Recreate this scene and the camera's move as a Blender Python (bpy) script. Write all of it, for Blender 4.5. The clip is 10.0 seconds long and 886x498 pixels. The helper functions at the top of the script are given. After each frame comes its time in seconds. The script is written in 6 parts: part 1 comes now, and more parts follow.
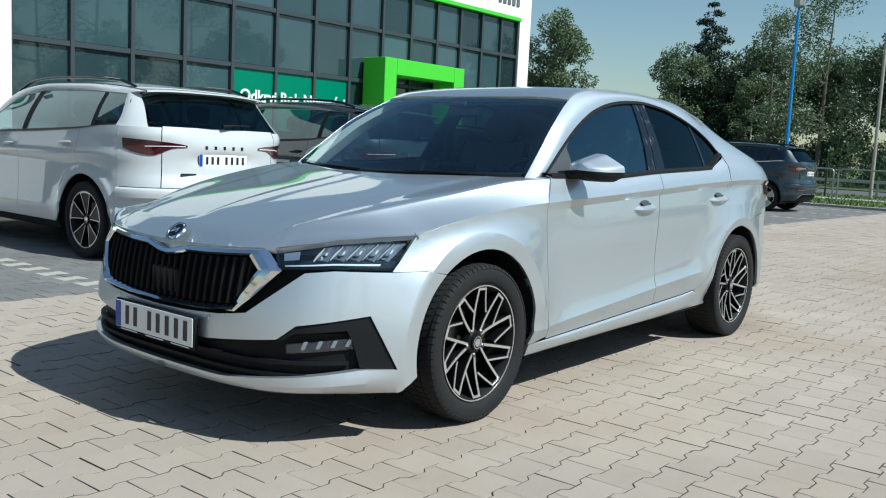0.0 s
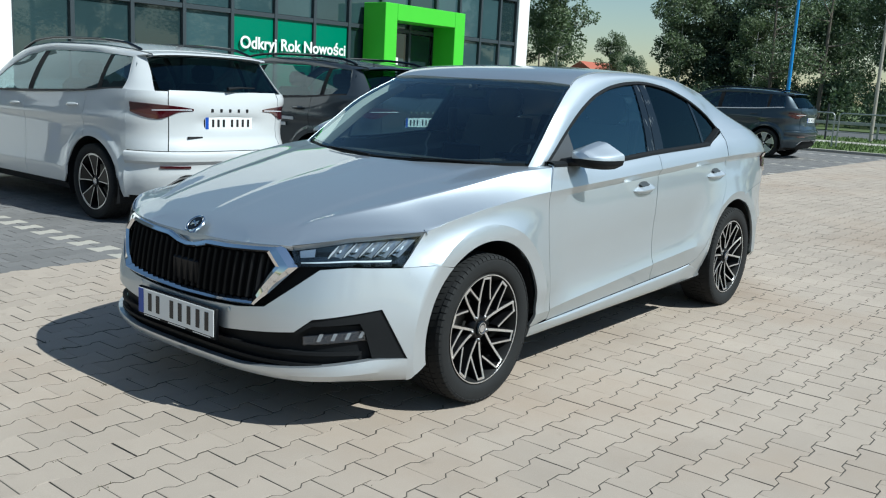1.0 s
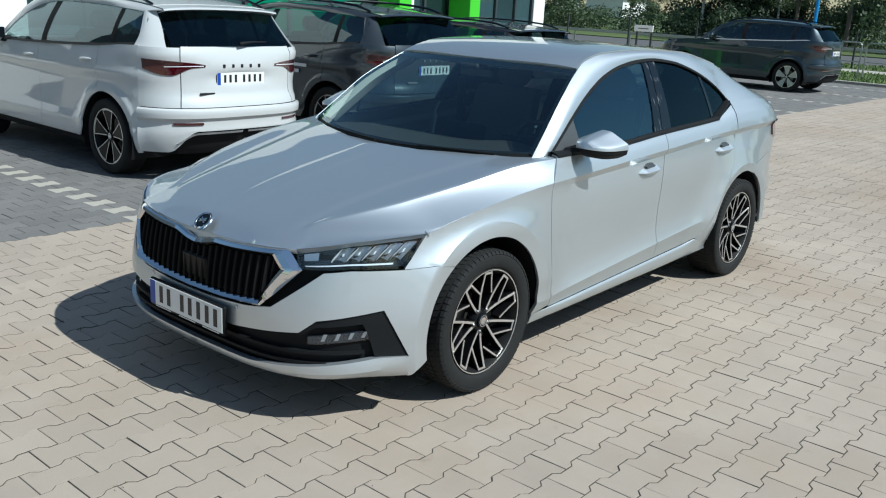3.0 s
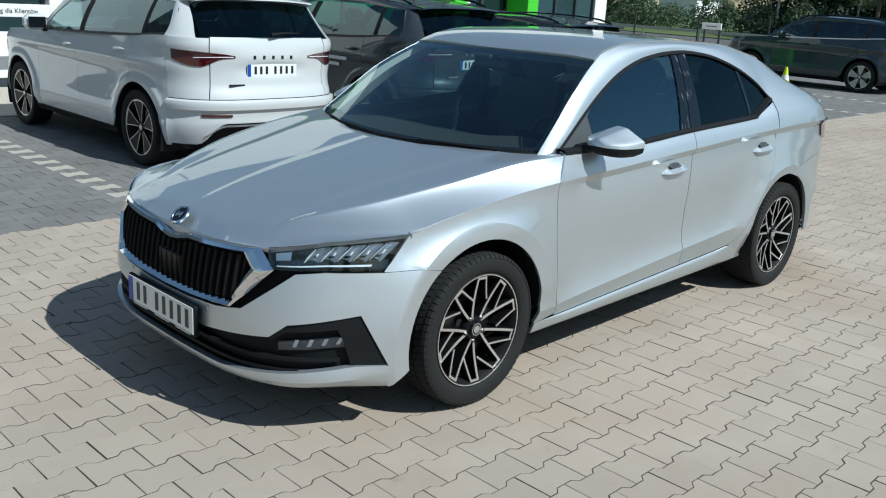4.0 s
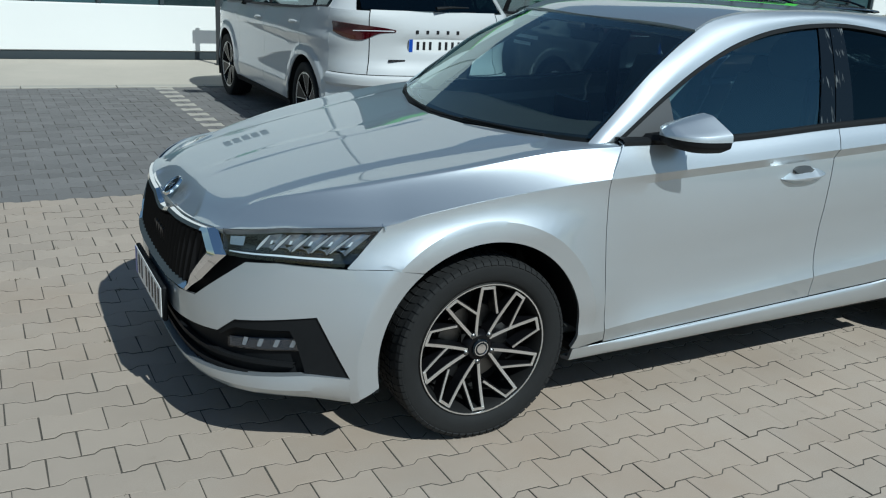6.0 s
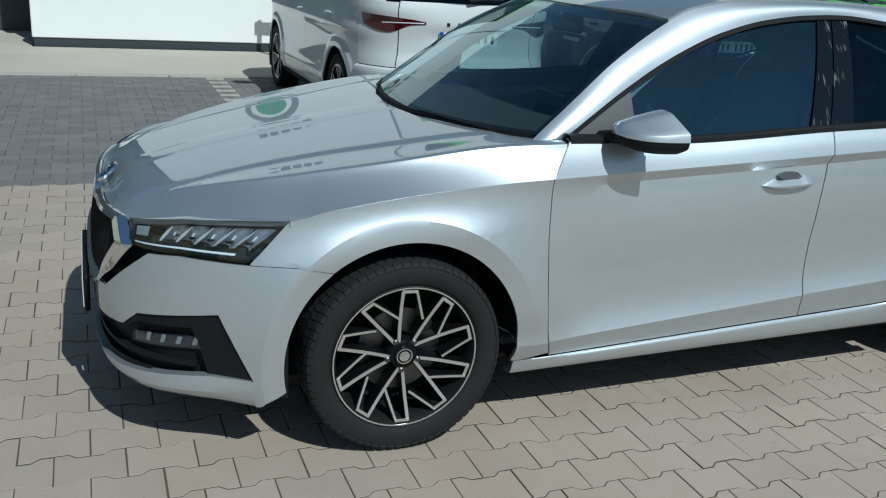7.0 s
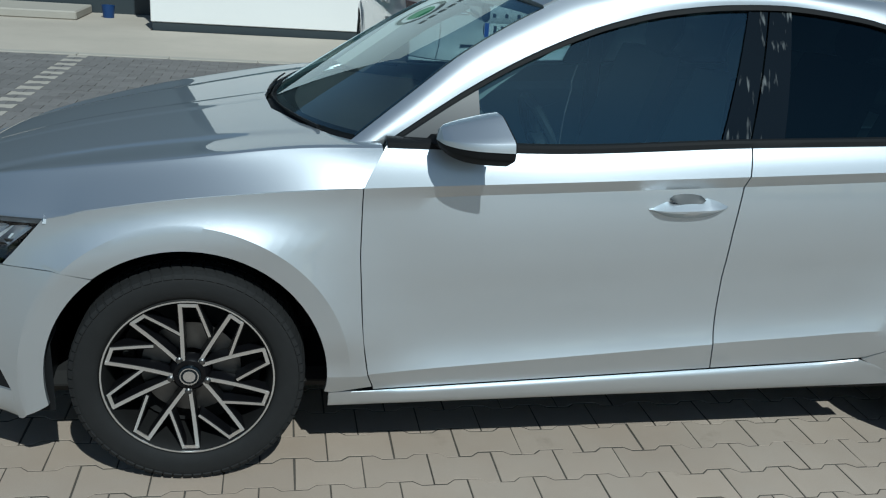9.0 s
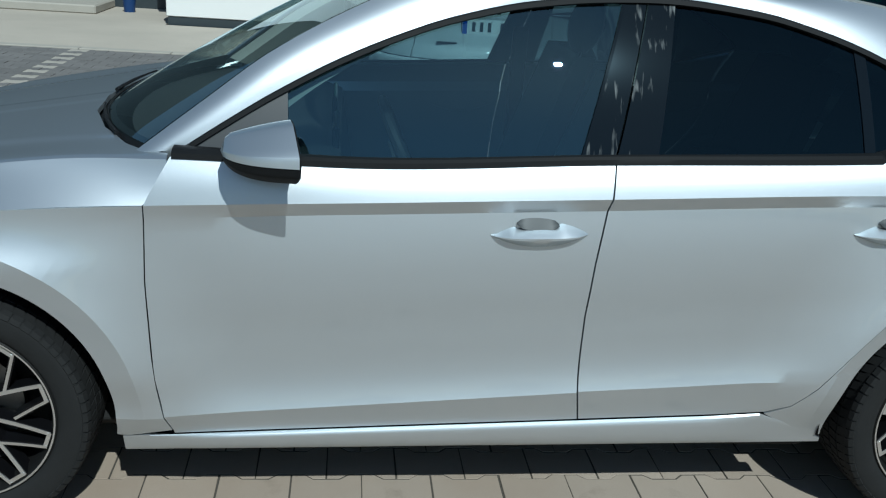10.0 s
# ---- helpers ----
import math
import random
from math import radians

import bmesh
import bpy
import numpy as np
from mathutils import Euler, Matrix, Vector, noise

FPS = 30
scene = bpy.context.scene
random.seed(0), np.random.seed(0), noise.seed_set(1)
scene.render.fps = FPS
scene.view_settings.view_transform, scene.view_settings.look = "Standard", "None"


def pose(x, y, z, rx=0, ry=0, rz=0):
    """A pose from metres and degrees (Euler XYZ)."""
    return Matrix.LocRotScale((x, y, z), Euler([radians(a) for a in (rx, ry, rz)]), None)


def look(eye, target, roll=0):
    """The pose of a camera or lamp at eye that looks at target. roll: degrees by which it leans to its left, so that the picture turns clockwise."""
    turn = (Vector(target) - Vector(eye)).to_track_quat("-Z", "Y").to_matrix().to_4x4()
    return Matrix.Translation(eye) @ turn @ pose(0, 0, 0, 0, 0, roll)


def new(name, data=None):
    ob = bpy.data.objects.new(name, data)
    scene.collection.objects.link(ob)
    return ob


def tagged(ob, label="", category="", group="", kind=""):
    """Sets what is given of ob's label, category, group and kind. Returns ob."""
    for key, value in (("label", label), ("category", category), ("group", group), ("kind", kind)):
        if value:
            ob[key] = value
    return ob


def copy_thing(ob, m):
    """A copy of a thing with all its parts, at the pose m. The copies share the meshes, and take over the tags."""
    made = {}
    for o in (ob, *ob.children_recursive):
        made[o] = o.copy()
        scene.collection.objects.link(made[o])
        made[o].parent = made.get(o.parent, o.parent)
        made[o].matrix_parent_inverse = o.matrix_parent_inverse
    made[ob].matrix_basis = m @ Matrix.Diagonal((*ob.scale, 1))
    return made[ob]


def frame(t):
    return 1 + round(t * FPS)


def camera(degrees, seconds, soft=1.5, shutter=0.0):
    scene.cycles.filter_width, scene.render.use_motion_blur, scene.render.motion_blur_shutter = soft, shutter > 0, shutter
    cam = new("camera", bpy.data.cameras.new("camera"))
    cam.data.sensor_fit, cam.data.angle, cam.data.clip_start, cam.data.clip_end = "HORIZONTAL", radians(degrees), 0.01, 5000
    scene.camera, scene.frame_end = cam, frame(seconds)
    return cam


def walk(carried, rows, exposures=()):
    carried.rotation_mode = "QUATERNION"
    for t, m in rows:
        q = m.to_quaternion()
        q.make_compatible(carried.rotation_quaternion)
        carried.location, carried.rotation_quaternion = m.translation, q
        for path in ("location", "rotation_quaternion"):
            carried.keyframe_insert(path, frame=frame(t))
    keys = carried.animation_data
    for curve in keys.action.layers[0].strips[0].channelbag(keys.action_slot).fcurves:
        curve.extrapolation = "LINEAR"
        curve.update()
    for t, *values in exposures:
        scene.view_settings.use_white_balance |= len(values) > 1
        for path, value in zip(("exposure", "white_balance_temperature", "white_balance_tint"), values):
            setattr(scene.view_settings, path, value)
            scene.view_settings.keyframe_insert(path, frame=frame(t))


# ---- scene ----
cam = camera(53.0, 10.0, soft=1.15)
PATH = [
    (0, (-2.856, -2.99, 1.102), (-1.315, -1.735, 0.878), 2.8),
    (0.5, (-2.891, -3.006, 1.209), (-1.348, -1.757, 0.966), 2.8),
    (1, (-2.991, -3.041, 1.35), (-1.46, -1.807, 0.984), 3.0),
    (1.5, (-3.045, -3.038, 1.515), (-1.534, -1.82, 1.033), 3.2),
    (2, (-3.066, -3.038, 1.644), (-1.563, -1.826, 1.122), 3.2),
    (2.5, (-3.053, -3.053, 1.689), (-1.551, -1.845, 1.155), 3.2),
    (4, (-2.553, -3.133, 1.641), (-1.175, -1.793, 1.087), 3.4),
    (4.5, (-2.309, -3.135, 1.622), (-0.999, -1.732, 1.059), 3.4),
    (5, (-2.045, -3.209, 1.615), (-0.88, -1.691, 1.034), 3.2),
    (5.5, (-1.747, -3.219, 1.587), (-0.727, -1.606, 0.989), 3.3),
    (7, (-0.886, -3.276, 1.535), (-0.162, -1.52, 0.909), 3.9),
    (7.5, (-0.627, -3.255, 1.541), (0.016, -1.47, 0.909), 4.1),
    (8, (-0.344, -3.343, 1.543), (0.212, -1.531, 0.902), 4.1),
    (8.5, (-0.05, -3.327, 1.547), (0.378, -1.487, 0.889), 4.1),
    (9, (0.243, -3.194, 1.547), (0.609, -1.343, 0.884), 4.2),
    (9.5, (0.606, -3.055, 1.545), (0.918, -1.197, 0.874), 4.2),
    (10, (0.928, -2.921, 1.547), (1.165, -1.054, 0.869), 4.2),
]
walk(cam, [(t, look(eye, target, roll)) for t, eye, target, roll in PATH],
     exposures=[(0, 0.38, 5740, -1), (2.5, 0.31, 5770, 0), (4.5, 0.14, 5680, -1), (5.5, -0.07, 5640, -2), (7.5, -0.31, 5590, -3), (9, -0.39, 5590, -3), (10, -0.31, 5540, -4)])

# ---- world and sun ----
SUN = Vector((0.22, -0.86, 1.0)).normalized()
world = bpy.data.worlds.new("sky")
scene.world = world
world.use_nodes = True
wn = world.node_tree
wn.nodes.clear()
sky = wn.nodes.new("ShaderNodeTexSky")
sky.sky_type = "NISHITA"
sky.sun_disc = False
sky.sun_elevation = math.asin(SUN.z)
sky.sun_rotation = math.atan2(SUN.x, SUN.y)
sky.air_density, sky.dust_density, sky.ozone_density = 1.25, 0.3, 1.5
back = wn.nodes.new("ShaderNodeBackground")
back.inputs["Strength"].default_value = 0.068
wout = wn.nodes.new("ShaderNodeOutputWorld")
wn.links.new(sky.outputs["Color"], back.inputs["Color"])
wn.links.new(back.outputs["Background"], wout.inputs["Surface"])
sun = new("sun", bpy.data.lights.new("sun", "SUN"))
sun.data.energy, sun.data.angle, sun.data.color = 4.9, radians(0.53), (1.0, 0.95, 0.88)
sun.matrix_world = look(SUN * 40, (0, 0, 0))

# ---- materials ----
def material(name, colour, rough=0.5, metal=0.0, coat=0.0, spec=0.5, noise_scale=0.0, vary=0.0, bump=0.0, bump_scale=200.0, emit=None,
             stain=0.0, stain_scale=1.5, island=0.0, obj_random=0.0, transmission=0.0, ior=1.45, coat_rough=0.03, alpha=1.0, sheen=0.0):
    """A principled surface whose colour and roughness vary at two scales, with fine relief."""
    m = bpy.data.materials.new(name)
    m.use_nodes = True
    nt = m.node_tree
    p = nt.nodes["Principled BSDF"]
    def put(key, value):
        p.inputs[key].default_value = value
    c = (*colour, 1.0)
    put("Base Color", c), put("Roughness", rough), put("Metallic", metal), put("Coat Weight", coat), put("Coat Roughness", coat_rough)
    put("Specular IOR Level", spec), put("Transmission Weight", transmission), put("IOR", ior), put("Alpha", alpha), put("Sheen Weight", sheen)
    if emit:
        put("Emission Color", (*emit[0], 1.0)), put("Emission Strength", emit[1])
    if vary or stain or island or obj_random or bump:
        tc = nt.nodes.new("ShaderNodeNewGeometry")
        value = None
        def times(factor_socket, lo, hi):
            nonlocal value
            r = nt.nodes.new("ShaderNodeMapRange")
            r.inputs["To Min"].default_value, r.inputs["To Max"].default_value = lo, hi
            nt.links.new(factor_socket, r.inputs["Value"])
            if value is None:
                value = r.outputs["Result"]
            else:
                mul = nt.nodes.new("ShaderNodeMath")
                mul.operation = "MULTIPLY"
                nt.links.new(value, mul.inputs[0]), nt.links.new(r.outputs["Result"], mul.inputs[1])
                value = mul.outputs[0]
        def noise_node(scale, detail=6.0, rough_=0.6):
            n = nt.nodes.new("ShaderNodeTexNoise")
            n.inputs["Scale"].default_value, n.inputs["Detail"].default_value, n.inputs["Roughness"].default_value = scale, detail, rough_
            nt.links.new(tc.outputs["Position"], n.inputs["Vector"])
            return n
        if vary:
            times(noise_node(noise_scale or 60.0).outputs["Fac"], 1 - vary, 1 + vary)
        if stain:
            times(noise_node(stain_scale, 5.0, 0.65).outputs["Fac"], 1 - stain, 1 + stain)
        if island:
            times(tc.outputs["Random Per Island"], 1 - island, 1 + island)
        if obj_random:
            oi = nt.nodes.new("ShaderNodeObjectInfo")
            times(oi.outputs["Random"], 1 - obj_random, 1 + obj_random)
        if value is not None:
            mix = nt.nodes.new("ShaderNodeVectorMath")
            mix.operation = "SCALE"
            mix.inputs[0].default_value = colour
            nt.links.new(value, mix.inputs["Scale"])
            nt.links.new(mix.outputs["Vector"], p.inputs["Base Color"])
        if bump:
            b = nt.nodes.new("ShaderNodeBump")
            b.inputs["Strength"].default_value, b.inputs["Distance"].default_value = bump, 0.002
            nt.links.new(noise_node(bump_scale, 4.0).outputs["Fac"], b.inputs["Height"])
            nt.links.new(b.outputs["Normal"], p.inputs["Normal"])
    return m


def paint(name, colour, metal=0.0, rough=0.35, flake=0.0, edge=(1.0, 1.0, 1.0), coat_ior=1.5):
    """Car paint: a base coat, metallic flakes where there are any, and clear lacquer."""
    m = material(name, colour, rough, metal, coat=1.0, coat_rough=0.015, vary=0.02, noise_scale=0.9)
    nt = m.node_tree
    p = nt.nodes["Principled BSDF"]
    p.inputs["Specular Tint"].default_value = (*edge, 1.0)
    p.inputs["Coat IOR"].default_value = coat_ior
    if flake:
        geo = nt.nodes.new("ShaderNodeNewGeometry")
        v = nt.nodes.new("ShaderNodeTexVoronoi")
        v.inputs["Scale"].default_value = 900.0
        nt.links.new(geo.outputs["Position"], v.inputs["Vector"])
        b = nt.nodes.new("ShaderNodeBump")
        b.inputs["Strength"].default_value, b.inputs["Distance"].default_value = flake, 0.0006
        nt.links.new(v.outputs["Color"], b.inputs["Height"])
        nt.links.new(b.outputs["Normal"], p.inputs["Normal"])
    return m


def thin_glass(name, tint, rough=0.0, see=0.07, film=(1.0, 1.0, 1.0), most=0.92):
    """A pane: mostly clear, tinted, with a mirror film of Fresnel gloss."""
    m = bpy.data.materials.new(name)
    m.use_nodes = True
    nt = m.node_tree
    nt.nodes.clear()
    out = nt.nodes.new("ShaderNodeOutputMaterial")
    mix = nt.nodes.new("ShaderNodeMixShader")
    lw = nt.nodes.new("ShaderNodeLayerWeight")
    lw.inputs["Blend"].default_value = 0.5
    power = nt.nodes.new("ShaderNodeMath")
    power.operation, power.inputs[1].default_value = "POWER", 4.5
    fres = nt.nodes.new("ShaderNodeMath")
    fres.operation, fres.inputs[1].default_value, fres.inputs[2].default_value = "MULTIPLY_ADD", most - see, see
    nt.links.new(lw.outputs["Facing"], power.inputs[0])
    nt.links.new(power.outputs[0], fres.inputs[0])
    clear = nt.nodes.new("ShaderNodeBsdfTransparent")
    clear.inputs["Color"].default_value = (*tint, 1)
    gloss = nt.nodes.new("ShaderNodeBsdfGlossy")
    gloss.inputs["Roughness"].default_value = rough
    gloss.inputs["Color"].default_value = (*film, 1)
    nt.links.new(fres.outputs[0], mix.inputs["Fac"])
    nt.links.new(clear.outputs["BSDF"], mix.inputs[1])
    nt.links.new(gloss.outputs["BSDF"], mix.inputs[2])
    nt.links.new(mix.outputs["Shader"], out.inputs["Surface"])
    return m


SILVER = paint("silver_paint", (0.578, 0.614, 0.652), metal=0.86, rough=0.46, flake=0.12, edge=(0.09, 0.26, 0.29), coat_ior=1.62)
WHITE = paint("white_paint", (0.50, 0.51, 0.515), rough=0.5)
GREY = paint("grey_paint", (0.045, 0.054, 0.062), metal=0.55, rough=0.35, flake=0.1)
BLUEGREY = paint("blue_grey_paint", (0.022, 0.036, 0.048), metal=0.5, rough=0.35, flake=0.1)
BLACKPAINT = paint("black_paint", (0.012, 0.012, 0.014))
PLASTIC = material("black_plastic", (0.009, 0.0098, 0.0110), 0.6, spec=0.16, vary=0.15, bump=0.15, bump_scale=900)
TRIMBLACK = material("black_trim", (0.010, 0.010, 0.011), 0.75, spec=0.2, vary=0.15)
PIANO = material("gloss_black", (0.006, 0.008, 0.010), 0.06, spec=0.4)
PIANO.node_tree.nodes["Principled BSDF"].inputs["Specular Tint"].default_value = (0.55, 0.78, 0.95, 1.0)
PILLAR = material("dusty_gloss_black", (0.006, 0.008, 0.010), 0.08, spec=0.4)


def dust_streaks(m):
    """Pale dried streaks that ran down the gloss."""
    nt = m.node_tree
    p = nt.nodes["Principled BSDF"]
    p.inputs["Specular Tint"].default_value = (0.55, 0.78, 0.95, 1.0)
    geo = nt.nodes.new("ShaderNodeNewGeometry")
    squash = nt.nodes.new("ShaderNodeVectorMath")
    squash.operation, squash.inputs[1].default_value = "MULTIPLY", (70.0, 20.0, 7.0)
    fine, patch = nt.nodes.new("ShaderNodeTexNoise"), nt.nodes.new("ShaderNodeTexNoise")
    fine.inputs["Scale"].default_value, fine.inputs["Detail"].default_value = 1.0, 8.0
    patch.inputs["Scale"].default_value = 7.0
    nt.links.new(geo.outputs["Position"], squash.inputs[0])
    nt.links.new(squash.outputs["Vector"], fine.inputs["Vector"])
    nt.links.new(geo.outputs["Position"], patch.inputs["Vector"])
    mul = nt.nodes.new("ShaderNodeMath")
    mul.operation = "MULTIPLY"
    nt.links.new(fine.outputs["Fac"], mul.inputs[0])
    nt.links.new(patch.outputs["Fac"], mul.inputs[1])
    cut = nt.nodes.new("ShaderNodeMapRange")
    cut.inputs["From Min"].default_value, cut.inputs["From Max"].default_value = 0.335, 0.43
    nt.links.new(mul.outputs[0], cut.inputs["Value"])
    mix = nt.nodes.new("ShaderNodeMix")
    mix.data_type = "RGBA"
    mix.inputs["A"].default_value, mix.inputs["B"].default_value = (0.006, 0.008, 0.010, 1), (0.16, 0.17, 0.17, 1)
    nt.links.new(cut.outputs["Result"], mix.inputs["Factor"])
    nt.links.new(mix.outputs["Result"], p.inputs["Base Color"])


dust_streaks(PILLAR)
FIN = material("grille_black", (0.006, 0.006, 0.007), 0.35, spec=0.22, vary=0.1)
CHROME = material("chrome", (0.72, 0.73, 0.75), 0.06, 1.0)
SATIN = material("machined_alloy", (0.80, 0.81, 0.82), 0.34, 1.0, vary=0.06, noise_scale=300)
DARKRIM = material("dark_rim", (0.005, 0.005, 0.006), 0.3, spec=0.2)
RIMWELL = material("rim_well", (0.008, 0.008, 0.008), 0.6, spec=0.3)
TYRE = material("tyre_rubber", (0.014, 0.0145, 0.015), 0.8, spec=0.3, vary=0.2, noise_scale=30, stain=0.25, stain_scale=6, bump=0.2, bump_scale=500)
STEEL = material("brake_steel", (0.15, 0.15, 0.15), 0.4, 1.0, vary=0.1)
UNDER = material("underbody", (0.01, 0.01, 0.01), 0.9, vary=0.2)
GLASS = thin_glass("windscreen_glass", (0.80, 0.90, 0.87), see=0.10, film=(0.78, 0.93, 1.0))
SIDEGLASS = thin_glass("side_glass", (0.46, 0.60, 0.62), see=0.15, film=(0.58, 0.88, 0.98))
PRIVACY = thin_glass("privacy_glass", (0.10, 0.14, 0.15), see=0.07, film=(0.38, 0.56, 0.62), most=0.5)
CARGLASS = thin_glass("parked_car_glass", (0.22, 0.30, 0.31), see=0.10, film=(0.8, 0.95, 1.0))
LENS = thin_glass("lamp_lens", (0.90, 0.94, 0.97), see=0.05)
BOWL = material("lamp_bowl", (0.42, 0.46, 0.52), 0.22, 0.7)
REFLECTOR = material("lamp_reflector", (0.74, 0.77, 0.80), 0.3, 0.4)
LED = material("lamp_strip", (0.75, 0.78, 0.82), 0.2)
SMOKE = material("lamp_housing", (0.012, 0.017, 0.027), 0.18, coat=0.4)
REDLAMP = material("red_lamp", (0.05, 0.002, 0.005), 0.08, coat=0.8, transmission=0.15)
CABIN = material("cabin_cloth", (0.085, 0.088, 0.09), 0.85, vary=0.2, noise_scale=90, bump=0.3, bump_scale=400)
DASH = material("dashboard_plastic", (0.026, 0.027, 0.028), 0.6, vary=0.1, bump=0.25, bump_scale=600)
LINER = material("headliner", (0.40, 0.40, 0.385), 0.9, vary=0.1)
PLATE = material("plate_white", (0.72, 0.73, 0.72), 0.35, vary=0.04)
PLATEBLUE = material("plate_blue", (0.01, 0.06, 0.35), 0.35)
INK = material("black_ink", (0.012, 0.012, 0.014), 0.4)
EMBLEMGREEN = material("emblem_green", (0.02, 0.22, 0.07), 0.3)
BEIGE = material("beige_paver", (0.350, 0.294, 0.243), 0.88, vary=0.15, noise_scale=260, stain=0.24, stain_scale=0.7, island=0.055, bump=0.7, bump_scale=520)
BEIGEONE = material("beige_paver_single", (0.350, 0.294, 0.243), 0.88, vary=0.15, noise_scale=260, stain=0.24, stain_scale=0.7, obj_random=0.055, bump=0.7, bump_scale=520)


def brown_patches(m, colour, share, scale, low, high):
    """Broad patches of washed-in brown dirt."""
    nt = m.node_tree
    p = nt.nodes["Principled BSDF"]
    old = p.inputs["Base Color"].links[0].from_socket
    geo, n, cut = nt.nodes.new("ShaderNodeNewGeometry"), nt.nodes.new("ShaderNodeTexNoise"), nt.nodes.new("ShaderNodeMapRange")
    n.inputs["Scale"].default_value, n.inputs["Detail"].default_value, n.inputs["Roughness"].default_value = scale, 6.0, 0.62
    cut.inputs["From Min"].default_value, cut.inputs["From Max"].default_value, cut.inputs["To Max"].default_value = low, high, share
    mix = nt.nodes.new("ShaderNodeMix")
    mix.data_type = "RGBA"
    mix.inputs["B"].default_value = (*colour, 1)
    nt.links.new(geo.outputs["Position"], n.inputs["Vector"])
    nt.links.new(n.outputs["Fac"], cut.inputs["Value"])
    nt.links.new(cut.outputs["Result"], mix.inputs["Factor"])
    nt.links.new(old, mix.inputs["A"])
    nt.links.new(mix.outputs["Result"], p.inputs["Base Color"])


for ground_mat in (BEIGE, BEIGEONE):
    brown_patches(ground_mat, (0.29, 0.205, 0.14), 0.5, 0.45, 0.50, 0.72)
    brown_patches(ground_mat, (0.16, 0.132, 0.104), 0.55, 5.0, 0.64, 0.80)
DARKPAVE = material("grey_paver", (0.155, 0.149, 0.145), 0.88, vary=0.14, noise_scale=420, stain=0.14, stain_scale=0.9, island=0.12, bump=0.7, bump_scale=520)
PALEPAVE = material("pale_paver", (0.363, 0.336, 0.293), 0.88, vary=0.1, noise_scale=300, island=0.1, bump=0.5, bump_scale=520)
JOINT = material("joint_sand", (0.079, 0.070, 0.058), 0.95, vary=0.55, noise_scale=60, stain=0.3, stain_scale=3)
KERB = material("concrete_kerb", (0.363, 0.340, 0.297), 0.9, vary=0.1, noise_scale=250, stain=0.12, stain_scale=2, bump=0.6, bump_scale=300)
SIDEWALK = material("sandy_pavement", (0.425, 0.383, 0.325), 0.92, vary=0.14, noise_scale=180, stain=0.18, stain_scale=0.8, bump=0.6, bump_scale=300)
ASPHALT = material("asphalt", (0.093, 0.093, 0.095), 0.9, vary=0.2, noise_scale=150, stain=0.15, stain_scale=0.3)
EARTH = material("grassy_ground", (0.075, 0.105, 0.03), 0.95, vary=0.3, noise_scale=9, stain=0.35, stain_scale=0.25)
GRASS = material("grass_blades", (0.10, 0.155, 0.035), 0.7, island=0.4)
WEED = material("weed_dry", (0.075, 0.068, 0.032), 0.8, island=0.4)
CLADDING = material("white_cladding", (0.761, 0.761, 0.742), 0.45, stain=0.03, stain_scale=0.8, vary=0.015)
ANTHRACITE = material("anthracite_frame", (0.035, 0.046, 0.053), 0.45, vary=0.05)
GREENSIGN = material("green_panel", (0.0, 0.16, 0.085), 0.45, vary=0.03, noise_scale=3)
LIME = material("lime_green", (0.09, 0.52, 0.03), 0.4, vary=0.03, noise_scale=3)
SIGNWHITE = material("sign_white", (0.736, 0.736, 0.718), 0.4, vary=0.03, noise_scale=5)
SIGNGREY = material("sign_grey_text", (0.12, 0.12, 0.12), 0.5)
FACADE = material("facade_glass", (0.030, 0.056, 0.062), 0.02, spec=0.85, vary=0.25, noise_scale=0.8, obj_random=0.55)
ROOM = material("showroom_wall", (0.10, 0.11, 0.11), 0.8, vary=0.2, noise_scale=0.7)
GALV = material("galvanised_steel", (0.36, 0.37, 0.36), 0.45, 0.8, vary=0.15, noise_scale=20)
DARKPOST = material("dark_post", (0.03, 0.032, 0.034), 0.5, vary=0.1)
BLUEPOLE = material("blue_pole", (0.02, 0.22, 0.55), 0.4, vary=0.05)
WOODPOLE = material("grey_pole", (0.36, 0.33, 0.28), 0.8, vary=0.15, noise_scale=12)
CONE = material("yellow_cone", (0.55, 0.68, 0.02), 0.5, vary=0.05)
CONEBAND = material("cone_band", (0.75, 0.75, 0.72), 0.4)
BARK = material("bark", (0.12, 0.10, 0.08), 0.9, vary=0.35, noise_scale=14, bump=0.6, bump_scale=40)
BIRCHBARK = material("birch_bark", (0.48, 0.46, 0.42), 0.85, vary=0.45, noise_scale=10, bump=0.4, bump_scale=40)
LEAF = material("leaves_birch", (0.150, 0.190, 0.105), 0.6, island=0.35)
LEAFDARK = material("leaves_dark", (0.088, 0.126, 0.070), 0.6, island=0.4)
def let_through(m, share, tint):
    """Leaves pass some of the light that falls on their far side."""
    nt = m.node_tree
    thin = nt.nodes.new("ShaderNodeBsdfTranslucent")
    thin.inputs["Color"].default_value = (*tint, 1)
    mix = nt.nodes.new("ShaderNodeMixShader")
    mix.inputs["Fac"].default_value = share
    nt.links.new(nt.nodes["Principled BSDF"].outputs["BSDF"], mix.inputs[1])
    nt.links.new(thin.outputs["BSDF"], mix.inputs[2])
    nt.links.new(mix.outputs["Shader"], nt.nodes["Material Output"].inputs["Surface"])


